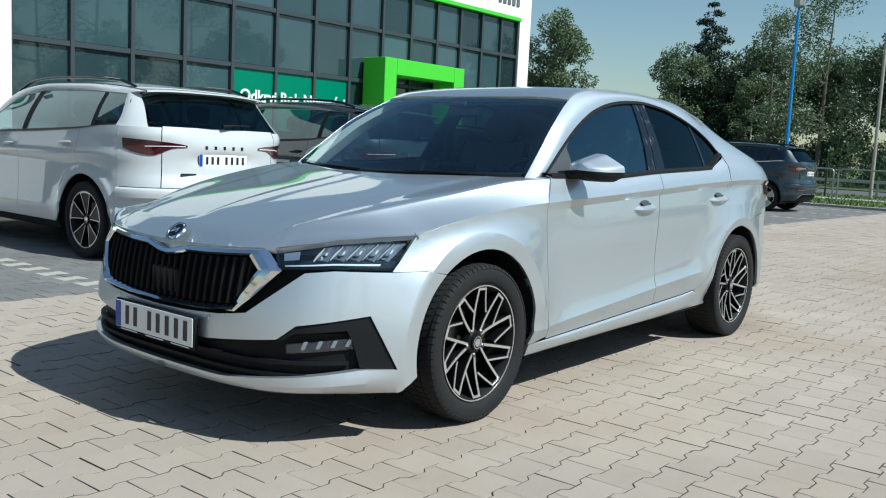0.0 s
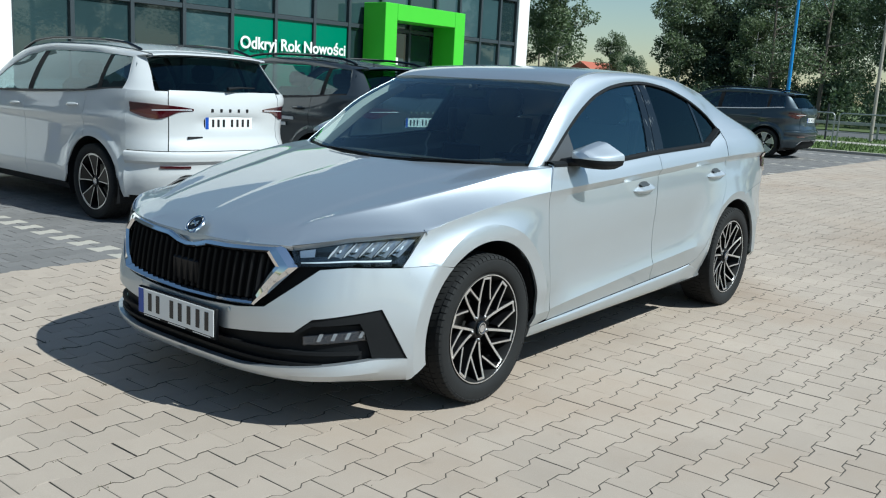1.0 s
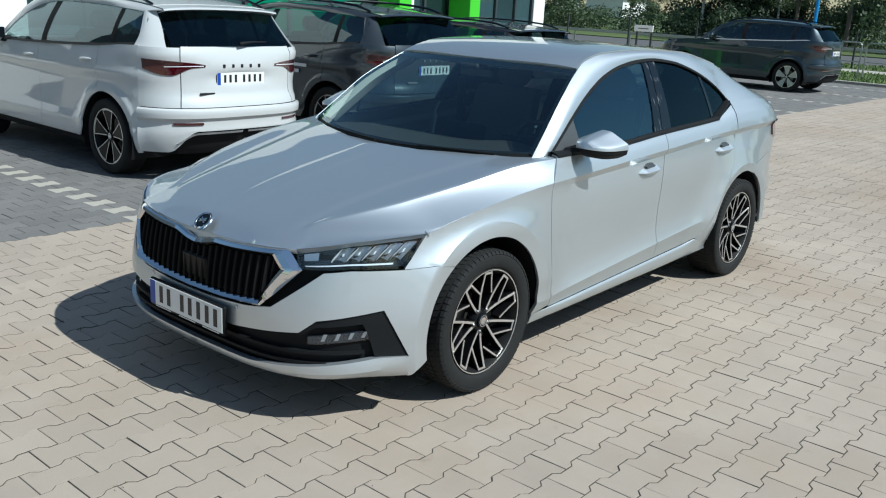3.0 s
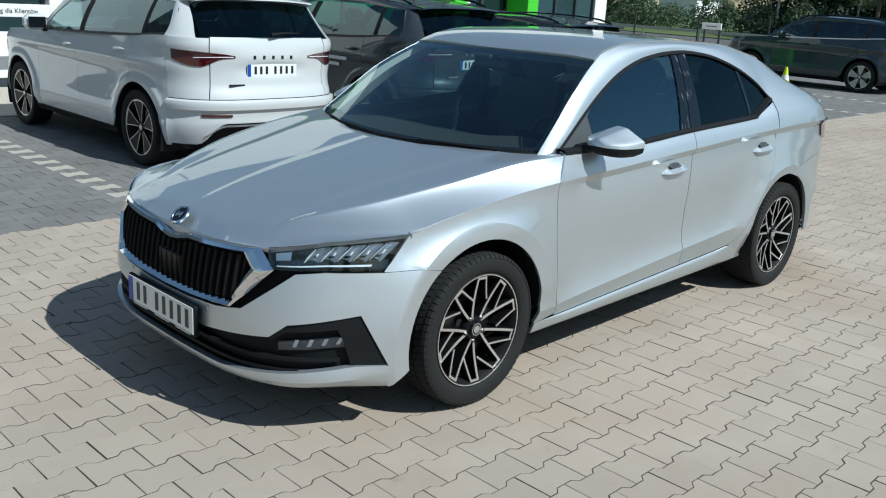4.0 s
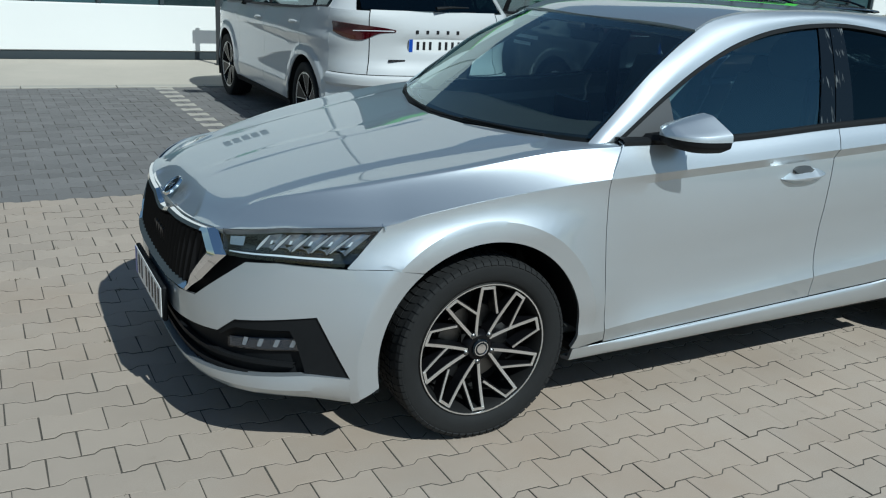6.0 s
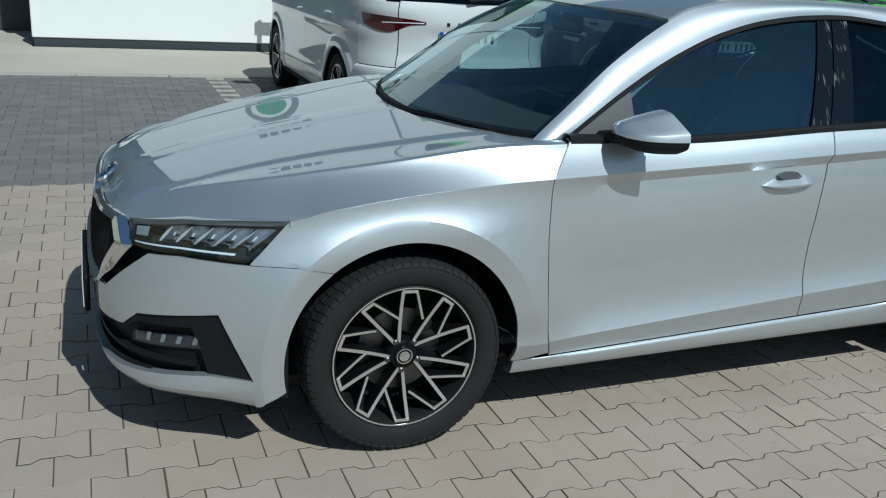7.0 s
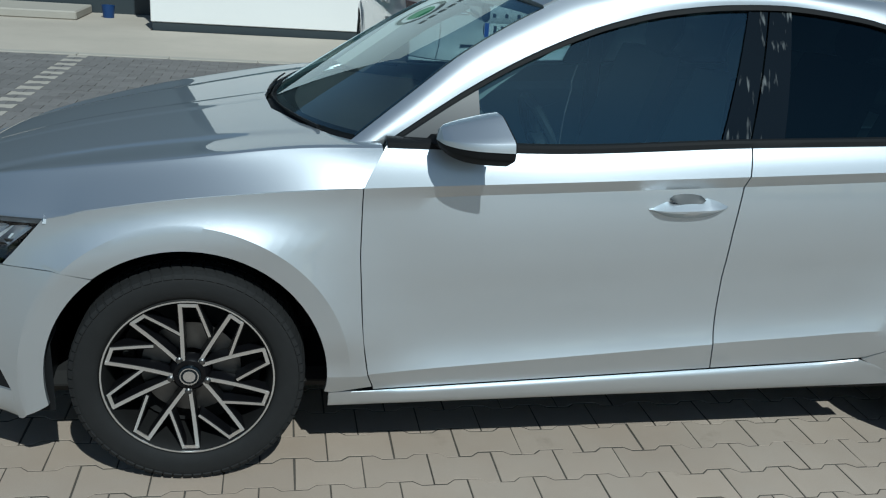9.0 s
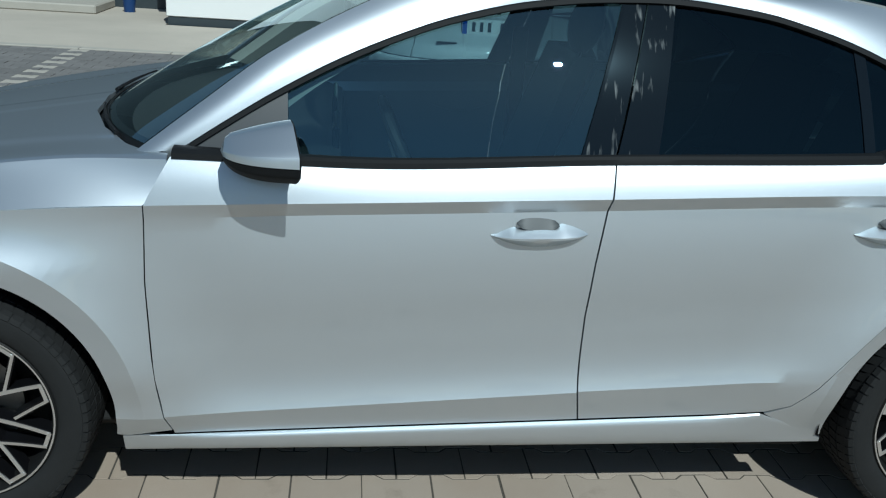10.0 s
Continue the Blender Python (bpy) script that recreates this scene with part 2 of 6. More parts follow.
let_through(LEAF, 0.4, (0.10, 0.15, 0.06))
let_through(LEAFDARK, 0.35, (0.07, 0.11, 0.045))
NEEDLE = material("spruce_needles", (0.022, 0.042, 0.022), 0.7, island=0.4)
# dark grey that paints the shade in the silver hollow behind a handle
HANDLE_SHADE = material("handle_hollow", (0.045, 0.05, 0.054), 0.5, 0.2, vary=0.05)
SAIL = material("sail_plastic", (0.055, 0.058, 0.062), 0.42)
ALLOY = material("silver_alloy", (0.42, 0.43, 0.44), 0.45, 0.6, vary=0.06)
ROOFRED = material("red_roof", (0.35, 0.10, 0.06), 0.8, vary=0.1)

# ---- mesh helpers ----
def lerp(a, b, t):
    return a + (b - a) * t


def sm(t):
    t = min(1.0, max(0.0, t))
    return t * t * (3 - 2 * t)


def curve(pts, x):
    """A smooth curve through (x, value) knots without overshoot."""
    if x <= pts[0][0]:
        return pts[0][1]
    if x >= pts[-1][0]:
        return pts[-1][1]
    n = len(pts)
    i = 0
    while x > pts[i + 1][0]:
        i += 1
    (x0, y0), (x1, y1) = pts[i], pts[i + 1]
    h = x1 - x0
    d = (y1 - y0) / h
    def slope(j):
        if j == 0 or j == n - 1:
            return None
        a = (pts[j][1] - pts[j - 1][1]) / (pts[j][0] - pts[j - 1][0])
        b = (pts[j + 1][1] - pts[j][1]) / (pts[j + 1][0] - pts[j][0])
        return 0.0 if a * b <= 0 else 2 * a * b / (a + b)
    m0, m1 = slope(i), slope(i + 1)
    if m0 is None:
        m0 = d if m1 is None else 1.5 * d - 0.5 * m1
    if m1 is None:
        m1 = 1.5 * d - 0.5 * m0
    t = (x - x0) / h
    return (2*t**3 - 3*t*t + 1) * y0 + (t**3 - 2*t*t + t) * h * m0 + (3*t*t - 2*t**3) * y1 + (t**3 - t*t) * h * m1


def steps(a, b, n):
    return [a + (b - a) * i / n for i in range(n + 1)]


class Shape:
    """Vertices and faces gathered for one mesh."""
    def __init__(self):
        self.v, self.f = [], []

    def add(self, verts, faces):
        k = len(self.v)
        self.v += [tuple(p) for p in verts]
        self.f += [tuple(i + k for i in f) for f in faces]
        return self

    def grid(self, rows, closed=False, flip=False):
        """Rows of points, joined by quads."""
        n, m = len(rows), len(rows[0])
        faces = []
        for i in range(n - 1):
            for j in range(m if closed else m - 1):
                q = (i * m + j, i * m + (j + 1) % m, (i + 1) * m + (j + 1) % m, (i + 1) * m + j)
                faces.append(q[::-1] if flip else q)
        return self.add([p for r in rows for p in r], faces)

    def box(self, lo, hi, bevel=0.0, m=None):
        x0, y0, z0 = lo
        x1, y1, z1 = hi
        b = min(bevel, abs(x1 - x0) * .45, abs(y1 - y0) * .45, abs(z1 - z0) * .45)
        if b <= 0:
            vs = [(x, y, z) for x in (x0, x1) for y in (y0, y1) for z in (z0, z1)]
            fs = [(0, 1, 3, 2), (4, 6, 7, 5), (0, 4, 5, 1), (2, 3, 7, 6), (0, 2, 6, 4), (1, 5, 7, 3)]
        else:
            vs, idx = [], {}
            for ix in (0, 1):
                for iy in (0, 1):
                    for iz in (0, 1):
                        for ax in range(3):
                            p = [x1 if ix else x0, y1 if iy else y0, z1 if iz else z0]
                            s = [1 if ix else -1, 1 if iy else -1, 1 if iz else -1]
                            for k in range(3):
                                if k != ax:
                                    p[k] -= s[k] * b
                            idx[(ix, iy, iz, ax)] = len(vs)
                            vs.append(tuple(p))
            fs = []
            for ax in range(3):
                o = [k for k in range(3) if k != ax]
                for side_ in (0, 1):
                    loop = []
                    for a, c in ((0, 0), (1, 0), (1, 1), (0, 1)):
                        key = [0, 0, 0]
                        key[ax], key[o[0]], key[o[1]] = side_, a, c
                        loop.append(idx[(*key, ax)])
                    fs.append(tuple(loop))
                for a in (0, 1):
                    for c in (0, 1):
                        k0, k1 = [0, 0, 0], [0, 0, 0]
                        k1[ax] = 1
                        k0[o[0]] = k1[o[0]] = a
                        k0[o[1]] = k1[o[1]] = c
                        fs.append((idx[(*k0, o[0])], idx[(*k0, o[1])], idx[(*k1, o[1])], idx[(*k1, o[0])]))
            for ix in (0, 1):
                for iy in (0, 1):
                    for iz in (0, 1):
                        fs.append(tuple(idx[(ix, iy, iz, ax)] for ax in range(3)))
        if m is not None:
            vs = [m @ Vector(p) for p in vs]
        return self.add(vs, fs)

    def tube(self, path, radius, n=8, caps=True):
        """A round tube along a path; radius may be a number or one per point."""
        path = [Vector(p) for p in path]
        rings = []
        for i, p in enumerate(path):
            d = (path[min(i + 1, len(path) - 1)] - path[max(i - 1, 0)])
            d = d.normalized() if d.length > 1e-9 else Vector((0, 0, 1))
            a = d.cross(Vector((0, 0, 1)) if abs(d.z) < 0.9 else Vector((1, 0, 0))).normalized()
            b = d.cross(a)
            r = radius if isinstance(radius, (int, float)) else radius[i]
            rings.append([p + r * (math.cos(t) * a + math.sin(t) * b) for t in (2 * math.pi * k / n for k in range(n))])
        k = len(self.v)
        self.grid(rings, closed=True)
        if caps:
            self.f.append(tuple(k + j for j in range(n)))
            self.f.append(tuple(k + (len(rings) - 1) * n + j for j in range(n)))
        return self

    def lathe(self, profile, n=32, m=None, caps=False):
        """(radius, height) turned round z, then moved by m."""
        m = m or Matrix()
        rows = [[m @ Vector((r * math.cos(2 * math.pi * k / n), r * math.sin(2 * math.pi * k / n), h)) for k in range(n)] for r, h in profile]
        k = len(self.v)
        self.grid(rows, closed=True)
        if caps:
            self.f.append(tuple(k + j for j in range(n)))
            self.f.append(tuple(k + (len(rows) - 1) * n + j for j in range(n)))
        return self

    def sheet(self, rows, depth=0.012, gap=0.0):
        """A panel: a grid drawn in by gap at its rim, with its rim folded back by depth."""
        rows = [[Vector(p) for p in r] for r in rows]
        n, m = len(rows), len(rows[0])
        if gap:
            for j in range(m):
                for a, b in ((0, 1), (n - 1, n - 2)):
                    d = rows[b][j] - rows[a][j]
                    if d.length > 2 * gap:
                        rows[a][j] = rows[a][j] + d.normalized() * gap
            for i in range(n):
                for a, b in ((0, 1), (m - 1, m - 2)):
                    d = rows[i][b] - rows[i][a]
                    if d.length > 2 * gap:
                        rows[i][a] = rows[i][a] + d.normalized() * gap
        k = len(self.v)
        self.grid(rows)
        if depth:
            rim = [(0, j) for j in range(m)] + [(i, m - 1) for i in range(1, n)] + [(n - 1, j) for j in range(m - 2, -1, -1)] + [(i, 0) for i in range(n - 2, 0, -1)]
            def nrm(i, j):
                a = rows[min(i + 1, n - 1)][j] - rows[max(i - 1, 0)][j]
                b = rows[i][min(j + 1, m - 1)] - rows[i][max(j - 1, 0)]
                c = a.cross(b)
                return c.normalized() if c.length > 1e-12 else Vector((0, 0, 0))
            back_ = [rows[i][j] - nrm(i, j) * depth for i, j in rim]
            kk = len(self.v)
            self.v += [tuple(p) for p in back_]
            c = len(rim)
            for t in range(c):
                i, j = rim[t]
                i2, j2 = rim[(t + 1) % c]
                self.f.append((k + i * m + j, kk + t, kk + (t + 1) % c, k + i2 * m + j2))
        return self


def outward(rows):
    """Rows ordered so that their normals look away from the car's middle line."""
    n, m = len(rows), len(rows[0])
    i, j = n // 2, m // 2
    a = Vector(rows[min(i + 1, n - 1)][j]) - Vector(rows[max(i - 1, 0)][j])
    b = Vector(rows[i][min(j + 1, m - 1)]) - Vector(rows[i][max(j - 1, 0)])
    p = Vector(rows[i][j])
    c = a.cross(b)
    out = Vector((p.x - 1.4, p.y * 2, p.z - 0.5))
    return rows if c.dot(out) > 0 else rows[::-1]


def part(name, shape, mat, parent=None, label="", sharp=35.0, smooth=True, weld=0.0, m=None):
    """Link one mesh object, under a thing where parent is given."""
    me = bpy.data.meshes.new(name)
    me.from_pydata(shape.v, [], shape.f)
    bm = bmesh.new()
    bm.from_mesh(me)
    if weld:
        bmesh.ops.remove_doubles(bm, verts=bm.verts, dist=weld)
        bmesh.ops.dissolve_degenerate(bm, edges=bm.edges, dist=weld)
        bmesh.ops.recalc_face_normals(bm, faces=bm.faces)
    bm.to_mesh(me)
    bm.free()
    me.materials.append(mat)
    if smooth:
        me.polygons.foreach_set("use_smooth", [True] * len(me.polygons))
        me.set_sharp_from_angle(angle=radians(sharp))
    ob = new(name, me)
    if parent is not None:
        ob.parent = parent
    if m is not None:
        ob.matrix_basis = m
    if label:
        ob["label"] = label
    return ob


def thing(name, label, category, group="", m=None, kind=""):
    ob = new(name)
    ob.empty_display_size = 0.2
    if m is not None:
        ob.matrix_basis = m
    return tagged(ob, label, category, group, kind)


def lettering(name, text, size, mat, parent, m, align="LEFT", bold=0.0):
    """Words as a thin flat mesh from the built-in font."""
    cu = bpy.data.curves.new(name, "FONT")
    cu.body, cu.size, cu.extrude, cu.align_x, cu.offset = text, size, 0.003, align, bold
    tmp = bpy.data.objects.new(name, cu)
    scene.collection.objects.link(tmp)
    me = bpy.data.meshes.new_from_object(tmp.evaluated_get(bpy.context.evaluated_depsgraph_get()))
    bpy.data.objects.remove(tmp)
    me.materials.clear()
    me.materials.append(mat)
    ob = new(name, me)
    ob.parent = parent
    ob.matrix_basis = m
    return ob

# ---- ground ----
def flat(name, x0, x1, y0, y1, z, mat, label, category, nx=1, ny=1):
    s = Shape().grid([[(x, y, z) for x in steps(x0, x1, nx)] for y in steps(y0, y1, ny)])
    return tagged(part(name, s, mat, smooth=False), label, category, kind="structure")


flat("ground", -900, 900, -900, 900, -0.16, EARTH, "wide grassy ground reaching to the horizon", "ground", 6, 6)
JOINT_Z = -0.0030
yard_bed = flat("yard_bed", -9.2, 23.6, -9.3, 2.72, JOINT_Z, JOINT, "sand bed between the beige yard pavers", "paving bed")
bay_bed = flat("bay_bed", -7.15, 23.6, 2.72, 7.5, JOINT_Z - 0.001, JOINT, "sand bed between the grey parking pavers", "paving bed")


flat("yard_edge", -40, -9.2, -40, 2.72, -0.002, BEIGE, "beige paved yard further along", "paving", 4, 4)
flat("yard_edge", -9.2, 23.6, -40, -9.3, -0.002, BEIGE, "beige paved yard beyond the parked car", "paving", 4, 4)
flat("bay_edge", -40, -7.15, 2.72, 7.5, -0.002, DARKPAVE, "dark grey paved bays further along", "paving", 4, 2)


def slab(name, lo, hi, mat, label, category, bevel=0.0):
    return tagged(part(name, Shape().box(lo, hi, bevel), mat, smooth=False), label, category, kind="structure")


slab("pavement", (-30, 7.66, -0.15), (17.4, 10.2, 0.004), SIDEWALK, "sandy beige pavement along the showroom front", "pavement")
slab("pavement", (-30, 10.202, -0.15), (-1.56, 12.24, 0.003), SIDEWALK, "sandy beige pavement before the recess wall", "pavement")
kerb = thing("kerb", "pale flush concrete kerb between bays and pavement", "kerb", kind="structure")
kx = -12.0
while kx < 17.0:
    part("kerb_stone", Shape().box((kx + 0.004, 7.5, -0.15), (kx + 0.996, 7.655, 0.012), 0.006), KERB, kerb, smooth=False)
    kx += 1.0
far_kerb = thing("kerb", "concrete kerb at the end of the parking row", "kerb", kind="structure")
ky = -12.0
while ky < 30.0:
    part("kerb_stone", Shape().box((23.6, ky + 0.005, -0.15), (23.75, ky + 0.995, 0.07), 0.01), KERB, far_kerb, smooth=False)
    ky += 1.0
slab("verge", (23.75, -60, -0.15), (29.5, 80, 0.03), EARTH, "rough grass verge beside the street", "verge")
slab("footpath", (29.5, -60, -0.15), (31.5, 80, 0.02), KERB, "pale concrete footpath beyond the railing", "path")
slab("verge", (31.5, -60, -0.15), (35.5, 80, 0.03), EARTH, "narrow strip of grass beside the street", "verge")
slab("road", (35.5, -150, -0.15), (45.0, 200, 0.0), ASPHALT, "grey asphalt street behind the parking bays", "road")
slab("verge", (45.0, -150, -0.15), (120.0, 200, 0.05), EARTH, "grass strip in front of the wood", "verge")
slab("yard_end", (17.4, 7.66, -0.15), (23.6, 60, -0.004), SIDEWALK, "beige paved yard beside the showroom", "paving")

# ---- showroom ----
FY = 10.25
MULL = [3.26, 4.2, 5.22, 6.2, 7.2, 8.2, 9.17, 10.12, 11.07, 11.97, 12.85, 13.7, 14.52, 15.3, 16.0]
showroom = thing("showroom_building", "car showroom with dark glazing, white cladding and a green line", "building")
part("wall", Shape().box((-1.55, FY, 0.12), (2.75, FY + 0.3, 0.76), 0.01), CLADDING, showroom, "white cladding panel under the window band")
part("plinth", Shape().box((-1.53, FY + 0.02, 0.0), (2.75, FY + 0.28, 0.118)), ANTHRACITE, showroom, "dark plinth strip")
part("wall", Shape().box((-1.55, FY, 1.9), (2.75, FY + 0.3, 5.6), 0.01), CLADDING, showroom, "tall white cladding above the window band")
part("pillar", Shape().box((2.753, FY - 0.12, 0.0), (3.22, FY + 0.3, 5.6), 0.01), CLADDING, showroom)
part("pillar", Shape().box((16.03, FY - 0.02, 0.0), (16.5, FY + 0.3, 5.6), 0.01), CLADDING, showroom)
part("fascia", Shape().box((3.223, FY - 0.06, 4.46), (16.027, FY + 0.3, 5.6), 0.01), CLADDING, showroom, "white fascia above a green line")
part("light_line", Shape().box((3.223, FY - 0.07, 4.38), (16.027, FY + 0.1, 4.456), 0.004), LIME, showroom, "bright green line under the fascia")
part("roof", Shape().box((-1.5, FY + 0.303, 5.3), (16.45, FY + 20, 5.5)), ANTHRACITE, showroom)
part("wall", Shape().box((16.2, FY + 0.303, 0.0), (16.45, FY + 20, 5.297)), CLADDING, showroom)
part("wall", Shape().box((-1.45, FY + 0.303, 0.0), (-1.2, FY + 20, 5.297)), ANTHRACITE, showroom, "dark side wall of the recess")
part("back_wall", Shape().box((-1.19, FY + 5, 0.0), (16.19, FY + 5.2, 5.297)), ROOM, showroom)
part("floor_slab", Shape().box((-1.19, FY + 0.31, -0.1), (16.19, FY + 4.99, 0.0)), ROOM, showroom)
part("recess_wall", Shape().box((-14.0, FY + 2.0, 0.0), (-1.46, FY + 2.3, 5.3)), ANTHRACITE, showroom, "dark set-back wall beside the white panel")
for i, (a, b) in enumerate(zip(MULL, MULL[1:])):
    door = 11.0 < a < 12.9
    for z0, z1 in ((0.1, 0.9), (0.9, 2.38), (2.46, 3.46), (3.54, 4.36)):
        if i in (4, 5, 6) and z0 < 2.3:
            continue
        if door and z0 < 2.4:
            continue
        part("window", Shape().box((a + 0.035, FY + 0.07, z0 + 0.012), (b - 0.035, FY + 0.082, z1)), FACADE, showroom, smooth=False)
    if i in (4, 5, 6):
        part("sign_panel", Shape().box((a + 0.03, FY + 0.05, 0.95), (b - 0.03, FY + 0.065, 2.38)), GREENSIGN, showroom, "green advertising panel behind the glazing bars")
for x in MULL:
    part("mullion", Shape().box((x - 0.035, FY + 0.0, 0.06), (x + 0.035, FY + 0.1, 4.37), 0.004), ANTHRACITE, showroom, smooth=False)
for z in (0.06, 0.9, 2.42, 3.5):
    for a, b in zip(MULL, MULL[1:]):
        if not (11.0 < a < 12.9 and z < 2.4):
            part("transom", Shape().box((a + 0.036, FY + 0.012, z - 0.04), (b - 0.036, FY + 0.1, z + 0.04), 0.004), ANTHRACITE, showroom, smooth=False)
bx = steps(-1.5, 2.74, 5)
for a, b in zip(bx, bx[1:]):
    part("window", Shape().box((a + 0.03, FY + 0.1, 0.765), (b - 0.03, FY + 0.112, 1.895)), FACADE, showroom, smooth=False)
    part("mullion", Shape().box((b - 0.028, FY + 0.04, 0.763), (b + 0.028, FY + 0.16, 1.897)), ANTHRACITE, showroom, smooth=False)
# entrance portal
portal = thing("entrance_portal", "bright green rectangular entrance portal on the showroom", "portal")
part("jamb", Shape().box((10.5, FY - 0.62, 0.0), (10.86, FY - 0.002, 2.9), 0.008), LIME, portal)
part("jamb", Shape().box((12.75, FY - 0.62, 0.0), (13.1, FY - 0.002, 2.9), 0.008), LIME, portal)
part("lintel", Shape().box((10.863, FY - 0.62, 2.57), (12.747, FY - 0.002, 2.9), 0.008), LIME, portal)
part("door_leaf", Shape().box((10.9, FY + 0.02, 0.03), (11.8, FY + 0.05, 2.36)), FACADE, portal, "dark glass sliding door", smooth=False)
part("door_leaf", Shape().box((11.83, FY + 0.05, 0.03), (12.72, FY + 0.08, 2.36)), FACADE, portal, "dark glass sliding door", smooth=False)
part("notice", Shape().box((11.2, FY + 0.0, 1.45), (11.6, FY + 0.012, 1.85)), SIGNWHITE, portal, "white notice on the glass door", smooth=False)
# slogan and sign shapes
lettering("slogan", "Odkryj Rok Nowości", 0.30, SIGNWHITE, showroom, pose(7.36, FY - 0.004, 1.80, 90, 0, 0), bold=0.007)

# plain marks in place of the maker's emblem and name on the cladding
emb = part("wall_emblem", Shape().lathe(((.45, 0), (.45, .03), (.36, .03), (.36, 0)), 48, pose(1.0, FY - .002, 2.95, 90, 0, 0)), SIGNGREY, showroom, "round emblem ring on the cladding")
part("wall_emblem_core", Shape().lathe(((.25, 0), (.25, .03), (.0001, .032)), 40, pose(1.0, FY - .002, 2.95, 90, 0, 0)), EMBLEMGREEN, emb, "green middle of the emblem")
for k in range(5):
    part("wall_bar", Shape().box((0.52 + k * .21, FY - .03, 3.58), (0.67 + k * .21, FY - .002, 3.73), .01), SIGNGREY, showroom, smooth=False)
for k in range(5):
    part("fascia_bar", Shape().box((15.0 + k * .19, FY - .085, 4.72), (15.12 + k * .19, FY - .062, 4.95), .005), SIGNGREY, showroom, smooth=False)

# parking notice on two posts
notice = thing("parking_sign", "white sign board on two dark posts, for customer parking", "sign")
part("board", Shape().box((1.62, 9.59, 1.0), (2.54, 9.615, 1.17), .004), SIGNWHITE, notice)
for x in (1.68, 2.48):
    post = part("post", Shape().box((x - .03, 9.618, 0.004), (x + .03, 9.66, 1.15), .004), DARKPOST, notice)
    part("foot", Shape().box((x - .05, 9.56, 0.004), (x + .05, 9.70, .02), .003), DARKPOST, post)
lettering("wording", "Parking dla Klientów", .085, SIGNGREY, notice, pose(1.67, 9.586, 1.055, 90, 0, 0))

# ---- the silver car: x runs from its nose to its tail, 0 at the front axle ----
WB = 2.686
AXLE_Z = 0.325
ARCH = 0.385
LIP, LIP_REAR = 0.452, 0.436


def lin(pts, x):
    if x <= pts[0][0]:
        return pts[0][1]
    for (x0, y0), (x1, y1) in zip(pts, pts[1:]):
        if x <= x1:
            return y0 + (y1 - y0) * (x - x0) / (x1 - x0)
    return pts[-1][1]


def z_crease(x):
    return curve(((-.9, .69), (-.8, .727), (-.66, .757), (-.5, .768), (-.365, .776), (-.25, .808), (0, .850), (.25, .873), (.477, .887), (1.05, .916), (1.62, .946), (2.3, .981), (3.0, 1.0), (3.75, .99)), x)


def z_low(x):
    return .333 + (x - .525) * .075


def z_sill(x):
    return .260 + (x - .4) * .046


def z_belt(x):
    return curve(((.3, 1.0), (.53, 1.0), (.93, .995), (1.61, 1.03), (2.31, 1.062), (2.6, 1.085), (3.7, 1.07)), x)


def flank(x, z):
    """Half width of the body side between the wheels."""
    zs, zl, zc, zb = z_sill(x), z_low(x), z_crease(x), z_belt(x)
    if z < zl:
        return curve(((.16, .79), (.205, .838), (zs, .858), (zl, .883)), z)
    u = sm((x - .25) / .65)
    hollow = lerp(.8688, .8495, u)
    if z < zc - .036:
        return curve(((zl, .883), (zl + .05, .8680), (zl + .115, .8612), (lerp(zl, zc, .38), .8608), (lerp(zl, zc, .56), .8645), (lerp(zl, zc, .70), lerp(.8668, .8630, u)), (lerp(zl, zc, .82), lerp(.8680, .8575, u)), (zc - .036, hollow)), z)
    if z < zc:
        return lerp(hollow, .8695, (z - zc + .036) / .036)
    return curve(((zc, .8695), (lerp(zc, zb, .5), .8545), (zb, .833), (zb + .1, .79)), z)


def side(x, z):
    """Half width of the whole lower body, its wheel arches, nose and tail."""
    w = flank(x, z)
    for cx in (0.0, WB):
        d = math.hypot(x - cx, z - AXLE_Z)
        if d < .80 and z < z_crease(x) + .10:
            lip_r = LIP if cx == 0 else LIP_REAR
            k = min(1.0, max(0.0, 1 - (d - lip_r) / .27)) ** 1.9 if d > lip_r else 1.0
            k *= (1 - sm((z - z_crease(x) + .16) / .16) * .8) * (1 - sm((z - z_crease(x)) / .10))
            if x > 0 and cx == 0 or x < WB and cx > 0:
                k *= sm((z - .24) / .22)
            w = lerp(w, max(w, .909), k) - .009 * max(0.0, 1 - (d - ARCH) / (lip_r - ARCH)) * k
    if x < .25:
        a = curve(((.14, .84), (.2, .885), (.3, .905), (.42, .905), (.5, .899), (.62, .882), (.70, .864), (.8, .845)), z)
        p = curve(((.15, 2.9), (.4, 3.0), (.6, 2.7), (.77, 2.45)), z) + .9
        q = min(1.0, max(0.0, .25 - x) / (a + .25))
        w *= max(0.0, 1 - q ** p) ** (1 / p)
    if x > 2.7:
        a = curve(((.2, 1.04), (.35, 1.075), (.6, 1.085), (.95, 1.07), (1.1, 1.0)), z)
        q = min(1.0, (x - 2.7) / a)
        w *= max(0.0, 1 - q ** 3.2) ** (1 / 3.2)
    return w


def ring(phi, z, out=0.0, tail=False):
    """A point of the nose (or tail) at phi degrees round from the middle line."""
    cx, d = (2.7, 1) if tail else (.25, -1)
    c, s = math.cos(radians(phi)), math.sin(radians(phi))
    lo, hi = .2, 1.7
    for _ in range(26):
        r = (lo + hi) / 2
        if side(cx + d * r * c, z) > r * s:
            lo = r
        else:
            hi = r
    r = lo + out
    return cx + d * r * c, r * s, z


